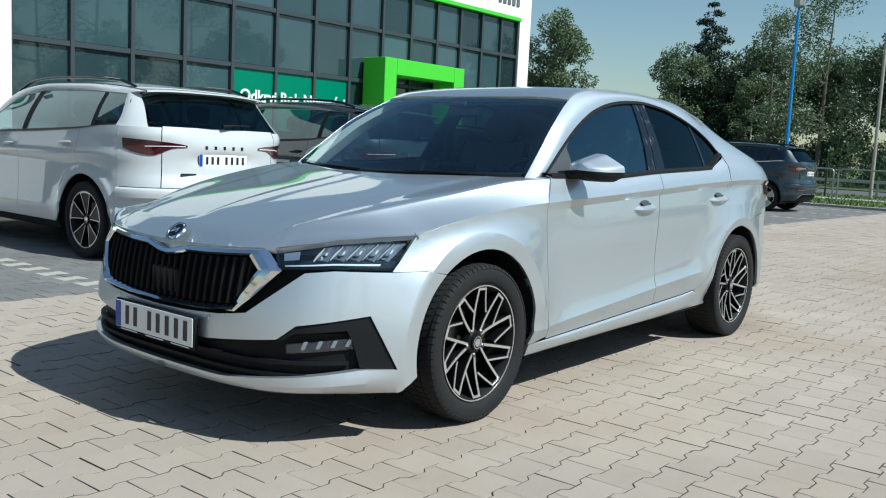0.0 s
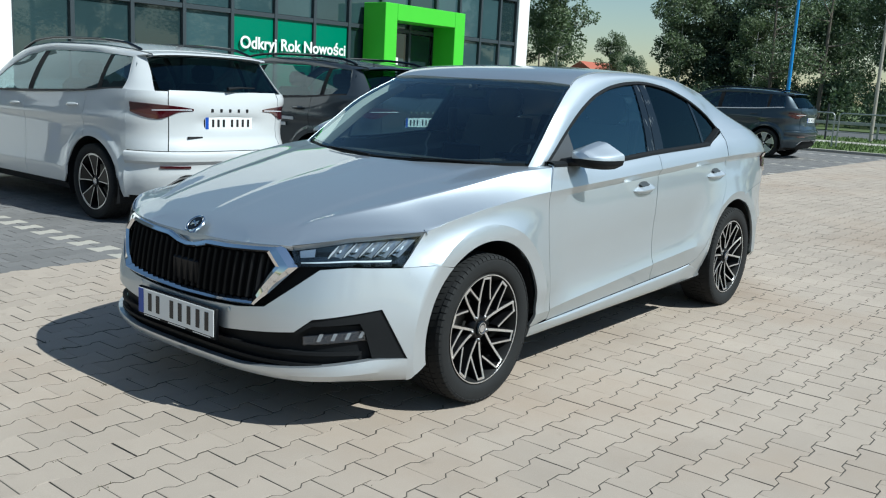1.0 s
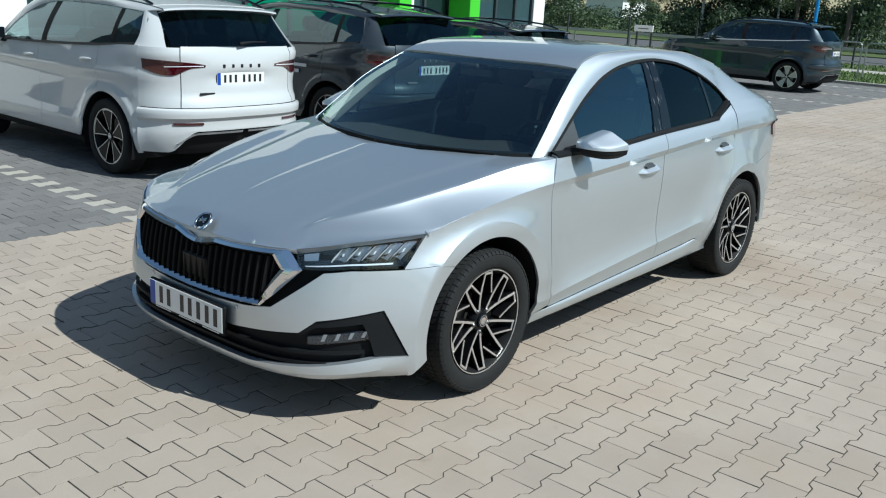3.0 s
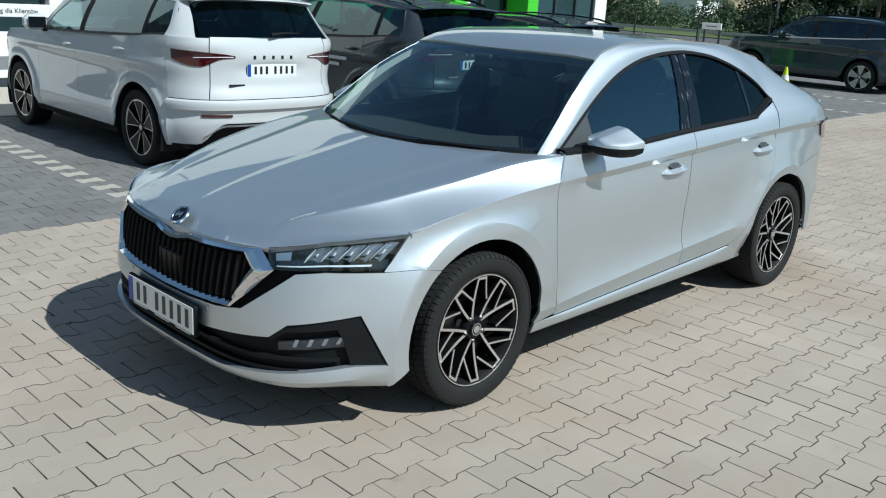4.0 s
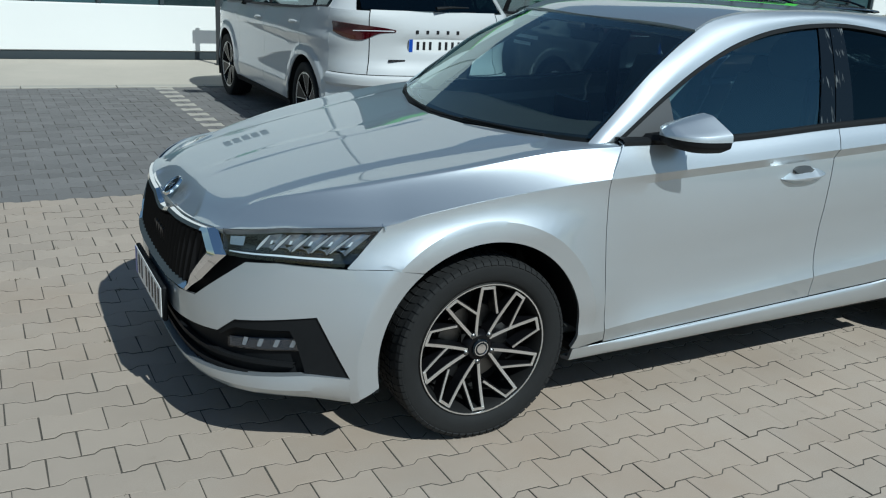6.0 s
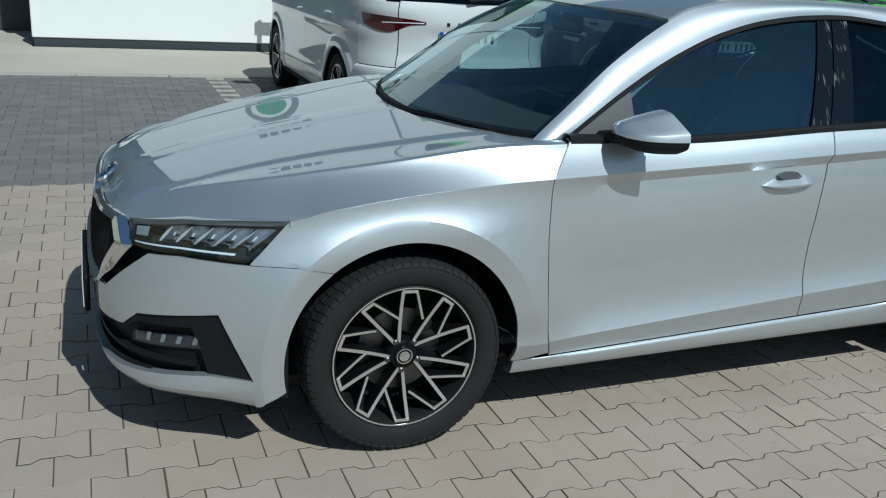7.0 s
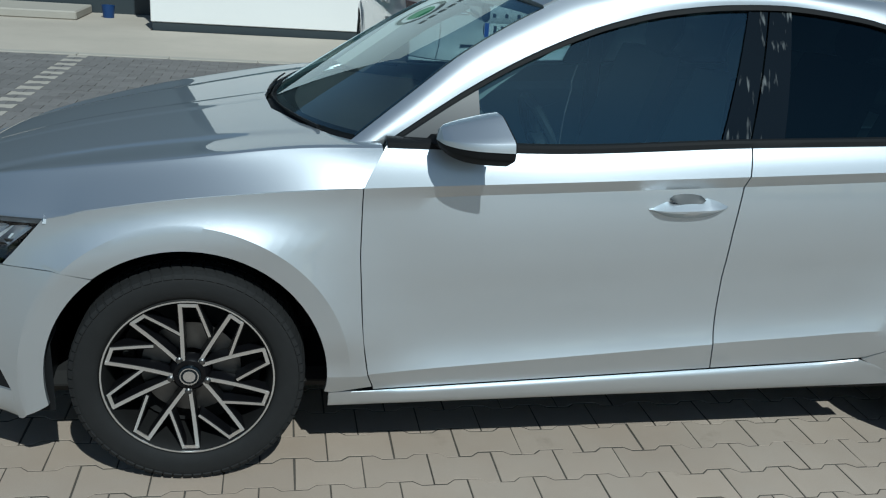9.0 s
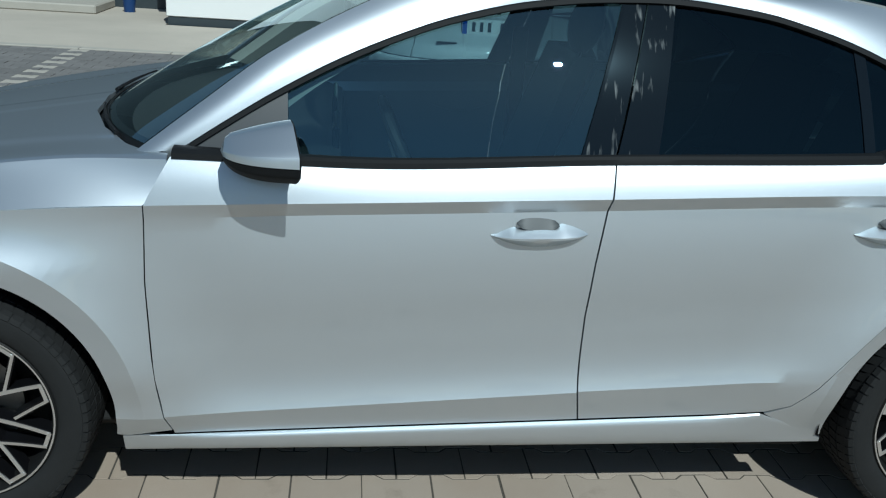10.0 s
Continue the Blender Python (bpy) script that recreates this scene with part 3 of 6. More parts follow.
def nose(y, z):
    lo, hi = -.95, .2
    for _ in range(26):
        m = (lo + hi) / 2
        if side(m, z) > abs(y):
            hi = m
        else:
            lo = m
    return hi


def flip(rows, s):
    return [[(x, s * y, z) for x, y, z in r] for r in rows]


car = thing("silver_car", "silver metallic liftback car parked on beige pavers", "car")


def body(name, patches, mat=SILVER, label="", depth=0.014, gap=0.0014, sharp=24, parent=None, both=False):
    """One body panel from patches of its skin."""
    sh = Shape()
    for rows in patches:
        sh.sheet(outward(rows), depth, gap)
    return part(name, sh, mat, parent or car, label, sharp=sharp, weld=0.0004 if both else 0.0)


def columns(xs, zb, zt, s, rows=(4, 14, 2, 6), off=0.0, w=side):
    """A side panel in upright columns whose rows follow the two pressed lines."""
    out = []
    for x in xs:
        b, t = zb(x), zt(x)
        a1, a2 = min(max(z_low(x), b), t), min(max(z_crease(x), b), t)
        zs = []
        a3 = max(a1, a2 - .036)
        for (p, q), n in zip(((b, a1), (a1, a3), (a3, a2), (a2, t)), rows):
            if q - p < 1e-4:
                zs += [p] * n
            else:
                zs += [lerp(p, q, k / n) for k in range(n)]
        zs.append(t)
        out.append([(x, s * (w(x, z) - off), z) for z in zs])
    return out


# doors, whose edges lean with height
FDOOR_F = ((.27, .523), (.285, .519), (.33, .503), (.45, .484), (.693, .469), (.89, .471), (1.005, .533))
FDOOR_R = ((.30, 1.594), (.318, 1.592), (.413, 1.574), (.628, 1.574), (.78, 1.583), (.943, 1.604), (1.05, 1.612))


def door_rows(zb, zt, xl, xr, nx, s, rows=(4, 14, 2, 6)):
    out = []
    for i in range(nx + 1):
        u = i / nx
        col = []
        zs0 = columns([lerp(xl(.65), xr(.65), u)], zb, zt, 1, rows)[0]
        for k, (_, _, z0) in enumerate(zs0):
            x = lerp(xl(z0), xr(z0), u)
            z = columns([x], zb, zt, 1, rows)[0][k][2]
            x = lerp(xl(z), xr(z), u)
            col.append((x, s * side(x, z), z))
        out.append(col)
    return out


RDOOR_LOW = ((1.59, .3147), (2.0, .3336), (2.12, .347), (2.183, .374), (2.238, .441), (2.299, .528), (2.373, .621), (2.44, .70), (2.505, .80), (2.528, .90), (2.533, .97))


def q_top(x):
    """Upper edge of rear door and quarter, behind the side windows."""
    return z_belt(x) if x < 2.31 else lin(((2.31, 1.062), (2.575, 1.15), (3.0, 1.152), (3.3, 1.13), (3.66, 1.085)), x)


def quarter_w(x, z):
    zb = z_belt(x)
    return side(x, z) if z <= zb else side(x, zb) - .9 * (z - zb) * (1 if x < 2.9 else lerp(1, 1.4, sm((x - 2.9) / .6)))


def ray_out(poly, cx, cz, th):
    """How far a ray at th degrees from the wheel's centre goes to a line of (x, z)."""
    c, s = math.cos(radians(th)), math.sin(radians(th))
    best = None
    for (x0, z0), (x1, z1) in zip(poly, poly[1:]):
        dx, dz = x1 - x0, z1 - z0
        det = -c * dz + s * dx
        if abs(det) < 1e-12:
            continue
        ax, az = x0 - cx, z0 - cz
        r = (-ax * dz + az * dx) / det
        t = (c * az - s * ax) / det
        if -1e-6 <= t <= 1 + 1e-6 and r > 0 and (best is None or r > best):
            best = r
    return best


def fan(poly_out, poly_in, cx, th_list, s, w, n=14):
    """A panel round a wheel arch, in rays from the wheel's centre."""
    rows = []
    for th in th_list:
        ro = ray_out(poly_out, cx, AXLE_Z, th)
        ri = ray_out(poly_in, cx, AXLE_Z, th) if poly_in else None
        ri = max(ARCH, ri) if ri else ARCH
        ro = max(ro or ri, ri + 1e-4)
        c, k = math.cos(radians(th)), math.sin(radians(th))
        row = []
        edge = LIP if cx == 0 else LIP_REAR
        radii = steps(ri, edge, 4) + steps(edge, ro, n - 4)[1:] if ri < edge - .004 and ro > edge + .01 else steps(ri, ro, n)
        for r in radii:
            x, z = cx + r * c, AXLE_Z + r * k
            row.append((x, s * w(x, z), z))
        rows.append(row)
    return rows


def angle(p, cx):
    return math.degrees(math.atan2(p[1] - AXLE_Z, p[0] - cx)) % 360


crease_line = [(x, z_crease(x)) for x in steps(-.365, .471, 14)]
FENDER_OUT = [(-.478, .645)] + crease_line + [(lin(FDOOR_F, z), z) for z in (.8, .7, .6, .5, .4, .33, .285)] + [(.524, .2655), (.392, .2585)]
FENDER_IN = [(-.239, .626), (-.344, .645), (-.480, .645)]
f_th = sorted(set([-9.2, -5, -4.4, -2] + steps(0, 128, 40) + steps(128.4, 146, 8) + [angle(p, 0) for p in crease_line if angle(p, 0) < 146] + [angle((.471, .887), 0)]))
QUARTER_OUT = [(2.305, .252), (2.12, .342)] + [p for p in RDOOR_LOW if 2.15 < p[0] and p[1] < .96] + [(2.533, .962)] + [(x, z_crease(x)) for x in steps(2.536, 3.64, 14)] + [(3.68, .80)]
QUARTER_IN = [(2.75, .705), (2.81, .741), (3.0, .765), (3.3, .785), (3.68, .80)]
q_th = sorted(set(steps(26.5, 188.3, 60) + [angle(p, WB) for p in QUARTER_OUT if 26.5 < angle(p, WB) < 188]))

for s in (-1, 1):
    zsl = lambda x: z_sill(x) + .002
    door = body("front_door", [door_rows(zsl, z_belt, lambda z: lin(FDOOR_F, z) + .0008, lambda z: lin(FDOOR_R, z) - .0008, 22, s)])
    xs = steps(1.604, 2.05, 10) + [2.12, 2.15, 2.183, 2.21, 2.238, 2.27, 2.299, 2.31, 2.335, 2.373, 2.41, 2.44, 2.475, 2.505, 2.519, 2.528, 2.531]
    rd = columns(xs, lambda x: lin(RDOOR_LOW, x) + .002, lambda x: q_top(x) - .002, s, w=quarter_w)
    for col_i, x in enumerate(xs):
        k = 1 - sm((x - 1.604) / .3)
        for j, (px, py, pz) in enumerate(rd[col_i]):
            nx = px + k * (lin(FDOOR_R, pz) + .0008 - 1.604) + sm((x - 2.3) / .231) * max(0.0, (pz - .97)) * .2
            rd[col_i][j] = (nx, s * quarter_w(nx, pz), pz)
    rear_door = body("rear_door", [rd])
    body("fender", [fan(FENDER_OUT, FENDER_IN, 0.0, f_th, s, side, 18)], sharp=13)
    upper = []
    for u in steps(0, 1, 22):
        col = []
        for v in steps(0, 1, 9):
            x = lerp(2.536, 3.66, u)
            for _ in range(3):
                z = lerp(z_crease(x), q_top(x), v)
                x = lerp(2.536, 3.66, u) + (1 - u) * max(0.0, z - .97) * .235
            col.append((x, s * quarter_w(x, z), z))
        upper.append(col)
    body("quarter_panel", [fan(QUARTER_OUT, QUARTER_IN, WB, q_th, s, quarter_w, 26), upper], sharp=13, gap=0)
    sill = []
    for x in steps(.392, 2.312, 28):
        top = (z_sill(x) if x < 1.6 else lin(RDOOR_LOW, x) if x < 2.12 else lerp(.347, .256, (x - 2.12) / .192)) - .001
        sill.append([(x, s * (side(x, z) + curve(((0, 0), (.15, .010), (.5, .016), (.8, .015), (.93, .010), (1, 0)), t) * (1 - sm((x - 1.95) / .28)) * sm((x - .40) / .25)), z) for t in (0, .08, .18, .34, .5, .66, .8, .88, .94, 1) for z in [lerp(.205 + .02 * (x - .4), top, t)]])
    sill = [[(r[0][0], r[0][1] - s * .05, r[0][2] - .012)] + r for r in sill]
    body("sill", [sill], label="silver sill trim under the doors")
    # door handles
    for owner, x0, z0 in ((door, 1.308, .838), (rear_door, 2.262, .872)):
        rows = []
        for t in steps(0, 1, 18):
            x = x0 + .245 * t
            up = .032 * (1 - abs(2 * t - 1.06) ** 2.4) * (.72 if t > .26 and t < .72 else 1.0)
            up, dn = max(up, .002), max(.031 * (1 - abs(2 * t - 1) ** 2.0), .002)
            zc = z0 + .010 * t
            pr = .030 * (1 - abs(2 * t - 1) ** 4) + .003
            w0 = side(x, zc)
            rows.append([(x, s * (w0 - .004), zc + up), (x, s * (w0 + pr * .55), zc + up * .48), (x, s * (w0 + pr), zc + up * .02), (x, s * (w0 + pr), zc - dn * .2), (x, s * (w0 + pr * .5), zc - dn * .85), (x, s * (w0 - .004), zc - dn)])
        part("handle", Shape().grid(outward(rows)), SILVER, owner, "silver door handle", sharp=40)
        # shade behind the handle, painted as a dark patch on the door skin
        shade_mark = Shape()
        rows = []
        for t in steps(0, 1, 10):
            x = x0 + .062 + .108 * t
            h = .0135 * math.sin(math.pi * t) ** .4 + .001
            rows.append([(x, s * (side(x, z0 + .033 + h * k) + .006 * (1 - k)), z0 + .033 + h * k) for k in (-1, -.4, .4, 1)])
        shade_mark.grid(outward(rows))
        part("handle_recess", shade_mark, HANDLE_SHADE, owner, "dark patch as shade in the hollow behind the handle")

# nose: bumper skin, lower lip, openings
SKIN_TOP = ((0, .450), (7.3, .453), (17, .466), (23, .485), (33, .640), (38, .650), (48.5, .643), (50, .643))
OPEN_TOP = ((0, .372), (13.6, .366), (29, .403), (32.2, .455), (44.6, .490), (50, .290))
LIP_TOP = ((0, .236), (18, .240), (30, .266), (43.4, .296), (50, .288))
LIP_LOW = ((0, .196), (20, .202), (35, .200), (50, .197))
phis = sorted(set(steps(0, 50, 34) + [7.3, 13.6, 17, 23, 29, 32.2, 33, 38, 44.6, 48.5]))
skins = []
for s in (-1, 1):
    skins.append(flip([[ring(f, lerp(lin(OPEN_TOP, f), lin(SKIN_TOP, f), t)) for t in steps(0, 1, 9)] for f in phis], s))
    corner = []
    for u in steps(0, 1, 10):
        col = []
        for v in steps(0, 1, 16):
            z = lerp(lerp(.197, .248, u * u), lin(((0, .6435), (.53, .644), (1, .6245)), u), v)
            xa = -math.sqrt(max(0.0, ARCH ** 2 - (z - AXLE_Z) ** 2))
            fr = math.degrees(math.atan2(side(xa, z), .25 - xa))
            xb_ = -math.sqrt(max(0.0, LIP ** 2 - (z - AXLE_Z) ** 2))
            fb_ = math.degrees(math.atan2(side(xb_, z), .25 - xb_))
            col.append(ring(lerp(50, fb_, u / .6) if u <= .6 else lerp(fb_, fr, (u - .6) / .4), z))
        corner.append(col)
    skins.append(flip(corner, s))
    lip = []
    for f in phis:
        zl, zt = lin(LIP_LOW, f), lin(LIP_TOP, f)
        lip.append([ring(f, zl + .004, -.06), ring(f, zl, -.006)] + [ring(f, lerp(zl, zt, t), .008 * math.sin(math.pi * t * .7) * (1 - sm((f - 40) / 9))) for t in steps(0.15, 1, 5)] + [ring(f, zt + .003, -.02)])
    skins.append(flip(lip, s))
body("front_bumper", skins, gap=0.0, both=True, label="silver front bumper with a slim lower lip")
back_rows = [[ring(f, lerp(.215, .70, t), -.035 if abs(lerp(.215, .70, t) - .56) > .12 else -.06) for t in steps(0, 1, 14)] for f in steps(0, 54, 24)]
for s in (-1, 1):
    sh = Shape().grid(outward(flip(back_rows, s)))
    part("bumper_backing", sh, PLASTIC, car, "black plastic behind the bumper openings")
    trim = [[ring(f, lerp(lin(((29, .385), (32, .425), (41, .437), (43, .30), (50, .287)), f), lin(OPEN_TOP, f), t), -.007) for t in steps(0, 1, 4)] for f in sorted(set(steps(29, 50, 20) + [32.2, 44.6, 43]))]
    body("bumper_trim", [flip(trim, s)], PLASTIC, "matt black trim round the fog lamp", depth=.02)
    for z0 in (.272, .318):
        slat = Shape()
        rows = [[ring(f, z0 + dz * (1 if f < 30 else .8), o) for dz, o in ((-.007, -.03), (-.007, -.012), (.007, -.012), (.007, -.03))] for f in steps(0, 41, 16)]
        part("slat", slat.grid(outward(flip(rows, s))), PLASTIC, car)
    fl = [[ring(lerp(30.5, 42.8, u), lerp(lerp(.352, .372, u), lerp(.385, .412, u), v), -.012) for v in steps(0, 1, 4)] for u in steps(0, 1, 8)]
    lamp = body("fog_lamp", [flip([[ring(lerp(30.5, 42.8, u), lerp(lerp(.352, .372, u), lerp(.385, .412, u), v), -.022) for v in steps(0, 1, 4)] for u in steps(0, 1, 8)], s)], SMOKE, "slim fog lamp behind a clear lens", depth=.01, gap=0)
    for u in (.22, .42, .62, .82):
        q = [[ring(lerp(30.5, 42.8, u + du + .05 * v), lerp(.362 + .02 * u, .395 + .012 * u, v), -.018 + .004 * v) for v in (0, .5, 1)] for du in (-.028, 0, .028)]
        part("reflector", Shape().grid(outward(flip(q, s))), BOWL, lamp)
    part("lens", Shape().grid(outward(flip(fl, s))), LENS, lamp)
    # parking sensors
    for y, z in ((.30, .445),):
        x = nose(y, z)
        part("sensor", Shape().lathe(((.011, -.002), (.011, .002), (.008, .003), (0.0001, .003)), 14, pose(x - .0005, s * y, z, 0, -90, 0)), SILVER, car)

# grille
G_IN = ((0, .643), (.055, .649), (.13, .667), (.25, .671), (.447, .685), (.494, .640), (.413, .507), (.22, .493), (0, .487))
G_OUT = ((0, .674), (.055, .679), (.13, .698), (.25, .702), (.50, .718), (.570, .643), (.437, .487), (.22, .473), (0, .467))
frame_sh = Shape()
for s in (-1, 1):
    rows = []
    for (a, b), (c, d) in zip(zip(G_IN, G_IN[1:]), zip(G_OUT, G_OUT[1:])):
        for t in steps(0, 1, 6)[:-1 if b != G_IN[-1] else None]:
            i = (lerp(a[0], b[0], t), lerp(a[1], b[1], t))
            o = (lerp(c[0], d[0], t), lerp(c[1], d[1], t))
            row = []
            low_bar = sm((.56 - i[1]) / .05)
            for k, proud, proud_low in ((0, -.03, -.03), (.05, .004, -.004), (.35, .014, .004), (.75, .010, .017), (1, -.012, .012)):
                proud = lerp(proud, proud_low, low_bar)
                y, z = lerp(i[0], o[0], k), lerp(i[1], o[1], k)
                row.append((nose(y, z) - proud, s * y, z))
            rows.append(row)
    frame_sh.grid(outward(rows))
grille = part("grille", frame_sh, CHROME, car, "chrome frame round black upright slats", sharp=28, weld=.0003)
half_in = [(y, z) for y, z in G_IN]
for k in range(-22, 23):
    y = .0205 * k
    if abs(y) > .47 or k == 0:
        continue
    zs = []
    for (a, b) in zip(half_in, half_in[1:]):
        lo, hi = min(a[0], b[0]), max(a[0], b[0])
        if lo <= abs(y) <= hi and hi > lo:
            zs.append(a[1] + (b[1] - a[1]) * (abs(y) - a[0]) / (b[0] - a[0]))
    z0, z1 = min(zs) + .004, max(zs) - .004
    out = .006 if k % 2 else -.006
    rows = [[(nose(y, z) + .05, y - .006, z), (nose(y, z) - out + .008, y - .005, z), (nose(y, z) - out, y, z), (nose(y, z) - out + .008, y + .005, z), (nose(y, z) + .05, y + .006, z)] for z in steps(z0, z1, 6)]
    part("slat", Shape().grid(outward(rows)), FIN, grille)
part("radar_cover", Shape().box((nose(0, .55) + .001, -.085, .500), (nose(0, .55) + .03, .085, .600), .008), FIN, car, "dark sensor cover in the grille")

# headlights
H_TOP = ((27, .712), (38, .755), (46, .767), (53.6, .772))
H_LOW = ((28, .646), (38, .655), (48.5, .648))


def lamp_point(u, v, out):
    ft, fb = lerp(27.4, 53.2, u), lerp(28.2, 48.2, u)
    return ring(lerp(fb, ft, v), lerp(lin(H_LOW, fb) + .002, lin(H_TOP, ft) - .003, v), out)


for s in (-1, 1):
    hl = body("headlight", [flip([[lamp_point(u, v, -.05) for v in steps(0, 1, 6)] for u in steps(0, 1, 12)], s)], SMOKE, "slim headlight with chrome reflectors behind clear glass", gap=0, depth=-.045)
    for u0 in (.30, .43, .56, .69, .82):
        q = []
        for i in steps(0, 1, 5):
            q.append([lamp_point(u0 + .112 * i + .05 * (v - .3), .34 + .46 * v - .10 * i * (1 - v), -.016 - .028 * math.sin(math.pi * (.15 + .8 * i)) * (1 - .4 * v)) for v in steps(0, 1, 5)])
        bowl = part("reflector", Shape().grid(outward(flip(q, s))), BOWL, hl, "dark chrome bowl of the headlight")
        q = [[lamp_point(u0 - .004 + .022 * i * math.sin(math.pi * (.12 + .8 * v)) + .055 * v ** 1.6 - .015, .30 + .52 * v, -.012 - .006 * i) for v in steps(0, 1, 8)] for i in (0, .5, 1)]
        part("reflector_edge", Shape().grid(outward(flip(q, s))), REFLECTOR, bowl)
        q = [[lamp_point(u0 + .058 + .016 * i, .50 + .12 * v, -.020) for v in (0, 1)] for i in (0, 1)]
        part("bulb_lens", Shape().grid(outward(flip(q, s))), REFLECTOR, bowl)
    q = [[lamp_point(u, v, -.012 - .004 * v) for v in (.42, .8)] for u in steps(.05, .17, 3)]
    part("reflector", Shape().grid(outward(flip(q, s))), BOWL, hl)
    q = [[lamp_point(u, v, -.008) for v in (.13, .19)] for u in steps(.06, .86, 16)]
    part("light_strip", Shape().grid(outward(flip(q, s))), LED, hl, "pale daytime light strip")
    q = [[lamp_point(u, v, 0.0015) for v in steps(0, 1, 6)] for u in steps(0, 1, 14)]
    part("lens", Shape().grid(outward(flip(q, s))), LENS, hl)

# bonnet
def z_hood(x):
    return curve(((-.885, .688), (-.875, .700), (-.827, .732), (-.7, .783), (-.4, .864), (0, .940), (.3, .992), (.6, 1.03)), x)


def hood_edge(x):
    return curve(((-.86, .56), (-.65, .68), (-.45, .75), (-.27, .80), (.06, .868), (.25, .895), (.42, .93), (.52, .957)), x)


def hood(x, y):
    ze = z_crease(x)
    we = max(.05, side(x, ze))
    t = min(1.0, abs(y) / we)
    zc = z_hood(x)
    edge = hood_edge(x)
    fall = curve(((-.86, .30), (-.65, .12), (-.3, .09), (0, .09), (.25, .11), (.5, .19)), x)
    ridge = curve(((-.8, .68), (-.7, .645), (-.6, .60), (-.5, .57), (-.4, .56), (-.2, .57), (0, .61), (.2, .66), (.4, .72)), x)
    press = (.002 * sm((t - .05) / .05) + .004 * sm((t - ridge + .03) / .06)) * (1 - sm((t - ridge - .03) / max(.04, edge - ridge - .03))) * sm((x + .86) / .25) * (1 - .45 * sm(x / .4))
    u = (t - edge) / (1 - edge)
    u = (u + math.sqrt(u * u + .0009)) / 2
    drop = fall * min(1.0, t / edge) ** 2.2 + (1 - fall) * u ** .74
    return zc - (zc - ze) * min(1.0, drop) - press


FRONT_Z = ((0, .678), (2.6, .683), (6.3, .702), (12, .706), (25.5, .719), (27, .717), (38, .760), (46, .772), (53.6, .777))
HOOD_REAR = ((0, .195), (.3, .22), (.6, .305), (.8, .40), (.865, .45), (.9, .522), (.958, .526), (.983, .4990), (1, .4715))
hood_rows = []
RIDGE, RIDGE_REAR = .42, .94      # the column that runs along the ridge, and where it meets the screen


def hood_column(c, e):
    return c / RIDGE * e if c < RIDGE else e + (c - RIDGE) / (1 - RIDGE) * (1 - e)


def rear_column(a):
    return a / RIDGE_REAR * RIDGE if a < RIDGE_REAR else RIDGE + (a - RIDGE_REAR) / (1 - RIDGE_REAR) * (1 - RIDGE)


half = set(steps(0, RIDGE, 52) + [RIDGE + d for d in (.004, .01, .02, .035)] + steps(RIDGE + .05, 1, 26) + [rear_column(q) for q in (.865, .9, .92, .958, .97, .983, .991)])
for sv in sorted(half | {-c for c in half}):
    a = abs(sv)
    f = 53.6 * a ** .9
    fx, fy, fz = ring(f, lin(FRONT_Z, f))
    sF = min(1.0, fy / max(.05, side(fx, z_crease(fx))))
    xr = lin(HOOD_REAR, hood_column(a, RIDGE_REAR))
    col = [(fx + .012, math.copysign(fy * .985, sv), fz - .02)]
    for u in steps(0, 1, 36):
        u2 = u ** 1.5
        x = lerp(fx, xr, u2)
        t = lerp(sF, hood_column(a, hood_edge(x)), sm(u / .30))
        y = t * side(x, z_crease(x))
        col.append((x, math.copysign(y, sv), lerp(fz, hood(x, y), sm(u / .22))))
    hood_rows.append(col)
body("bonnet", [outward(hood_rows)], label="silver bonnet with two soft ridges", sharp=22)
em = part("emblem", Shape().lathe(((.045, -.004), (.045, .004), (.041, .007), (.036, .005)), 28, pose(-.838, 0, .734, 0, -42, 0)), CHROME, car, "round chrome emblem with a dark middle")
part("emblem_disc", Shape().lathe(((.036, .003), (.0001, .004)), 28, pose(-.838, 0, .734, 0, -42, 0)), PIANO, em)
for a in (-35, 0, 35):
    part("emblem_bar", Shape().box((-.003, -.021, .004), (.004, .021, .008), .002, pose(-.838, 0, .734, 0, -42, 0) @ pose(0, 0, 0, 0, 0, a)), CHROME, em)

# cabin
DLO_TOP = ((.535, .998), (.65, 1.075), (.762, 1.145), (.92, 1.230), (1.07, 1.295), (1.2, 1.341), (1.4, 1.389), (1.6, 1.413), (1.75, 1.419), (2.0, 1.400), (2.155, 1.367), (2.3, 1.321), (2.45, 1.250), (2.575, 1.165))


def glass_w(x, z):
    d = z - z_belt(x)
    return curve(((.3, .74), (.6, .785), (1.0, .808), (1.7, .815), (2.3, .80), (2.8, .755), (3.4, .70)), x) - .36 * d - .42 * d * d


U_Z = ((.43, .985), (.60, 1.118), (.756, 1.236), (.972, 1.355), (1.1, 1.410), (1.3, 1.445), (1.7, 1.458), (2.2, 1.442), (2.6, 1.389), (2.8, 1.350), (3.2, 1.215), (3.6, 1.098))
U_W = ((.43, .757), (.756, .680), (.972, .615), (1.1, .588), (1.3, .580), (1.7, .582), (2.2, .575), (2.6, .555), (2.8, .55), (3.2, .565), (3.6, .60))
RAIL = ((0, .533, .43), (.12, .762, .71), (.2, .92, .89), (.3, 1.15, 1.1), (.5, 1.7, 1.7), (.7, 2.3, 2.35), (.8, 2.578, 2.7), (1, 3.64, 3.6))


def dlo(x):
    return curve(DLO_TOP, x)


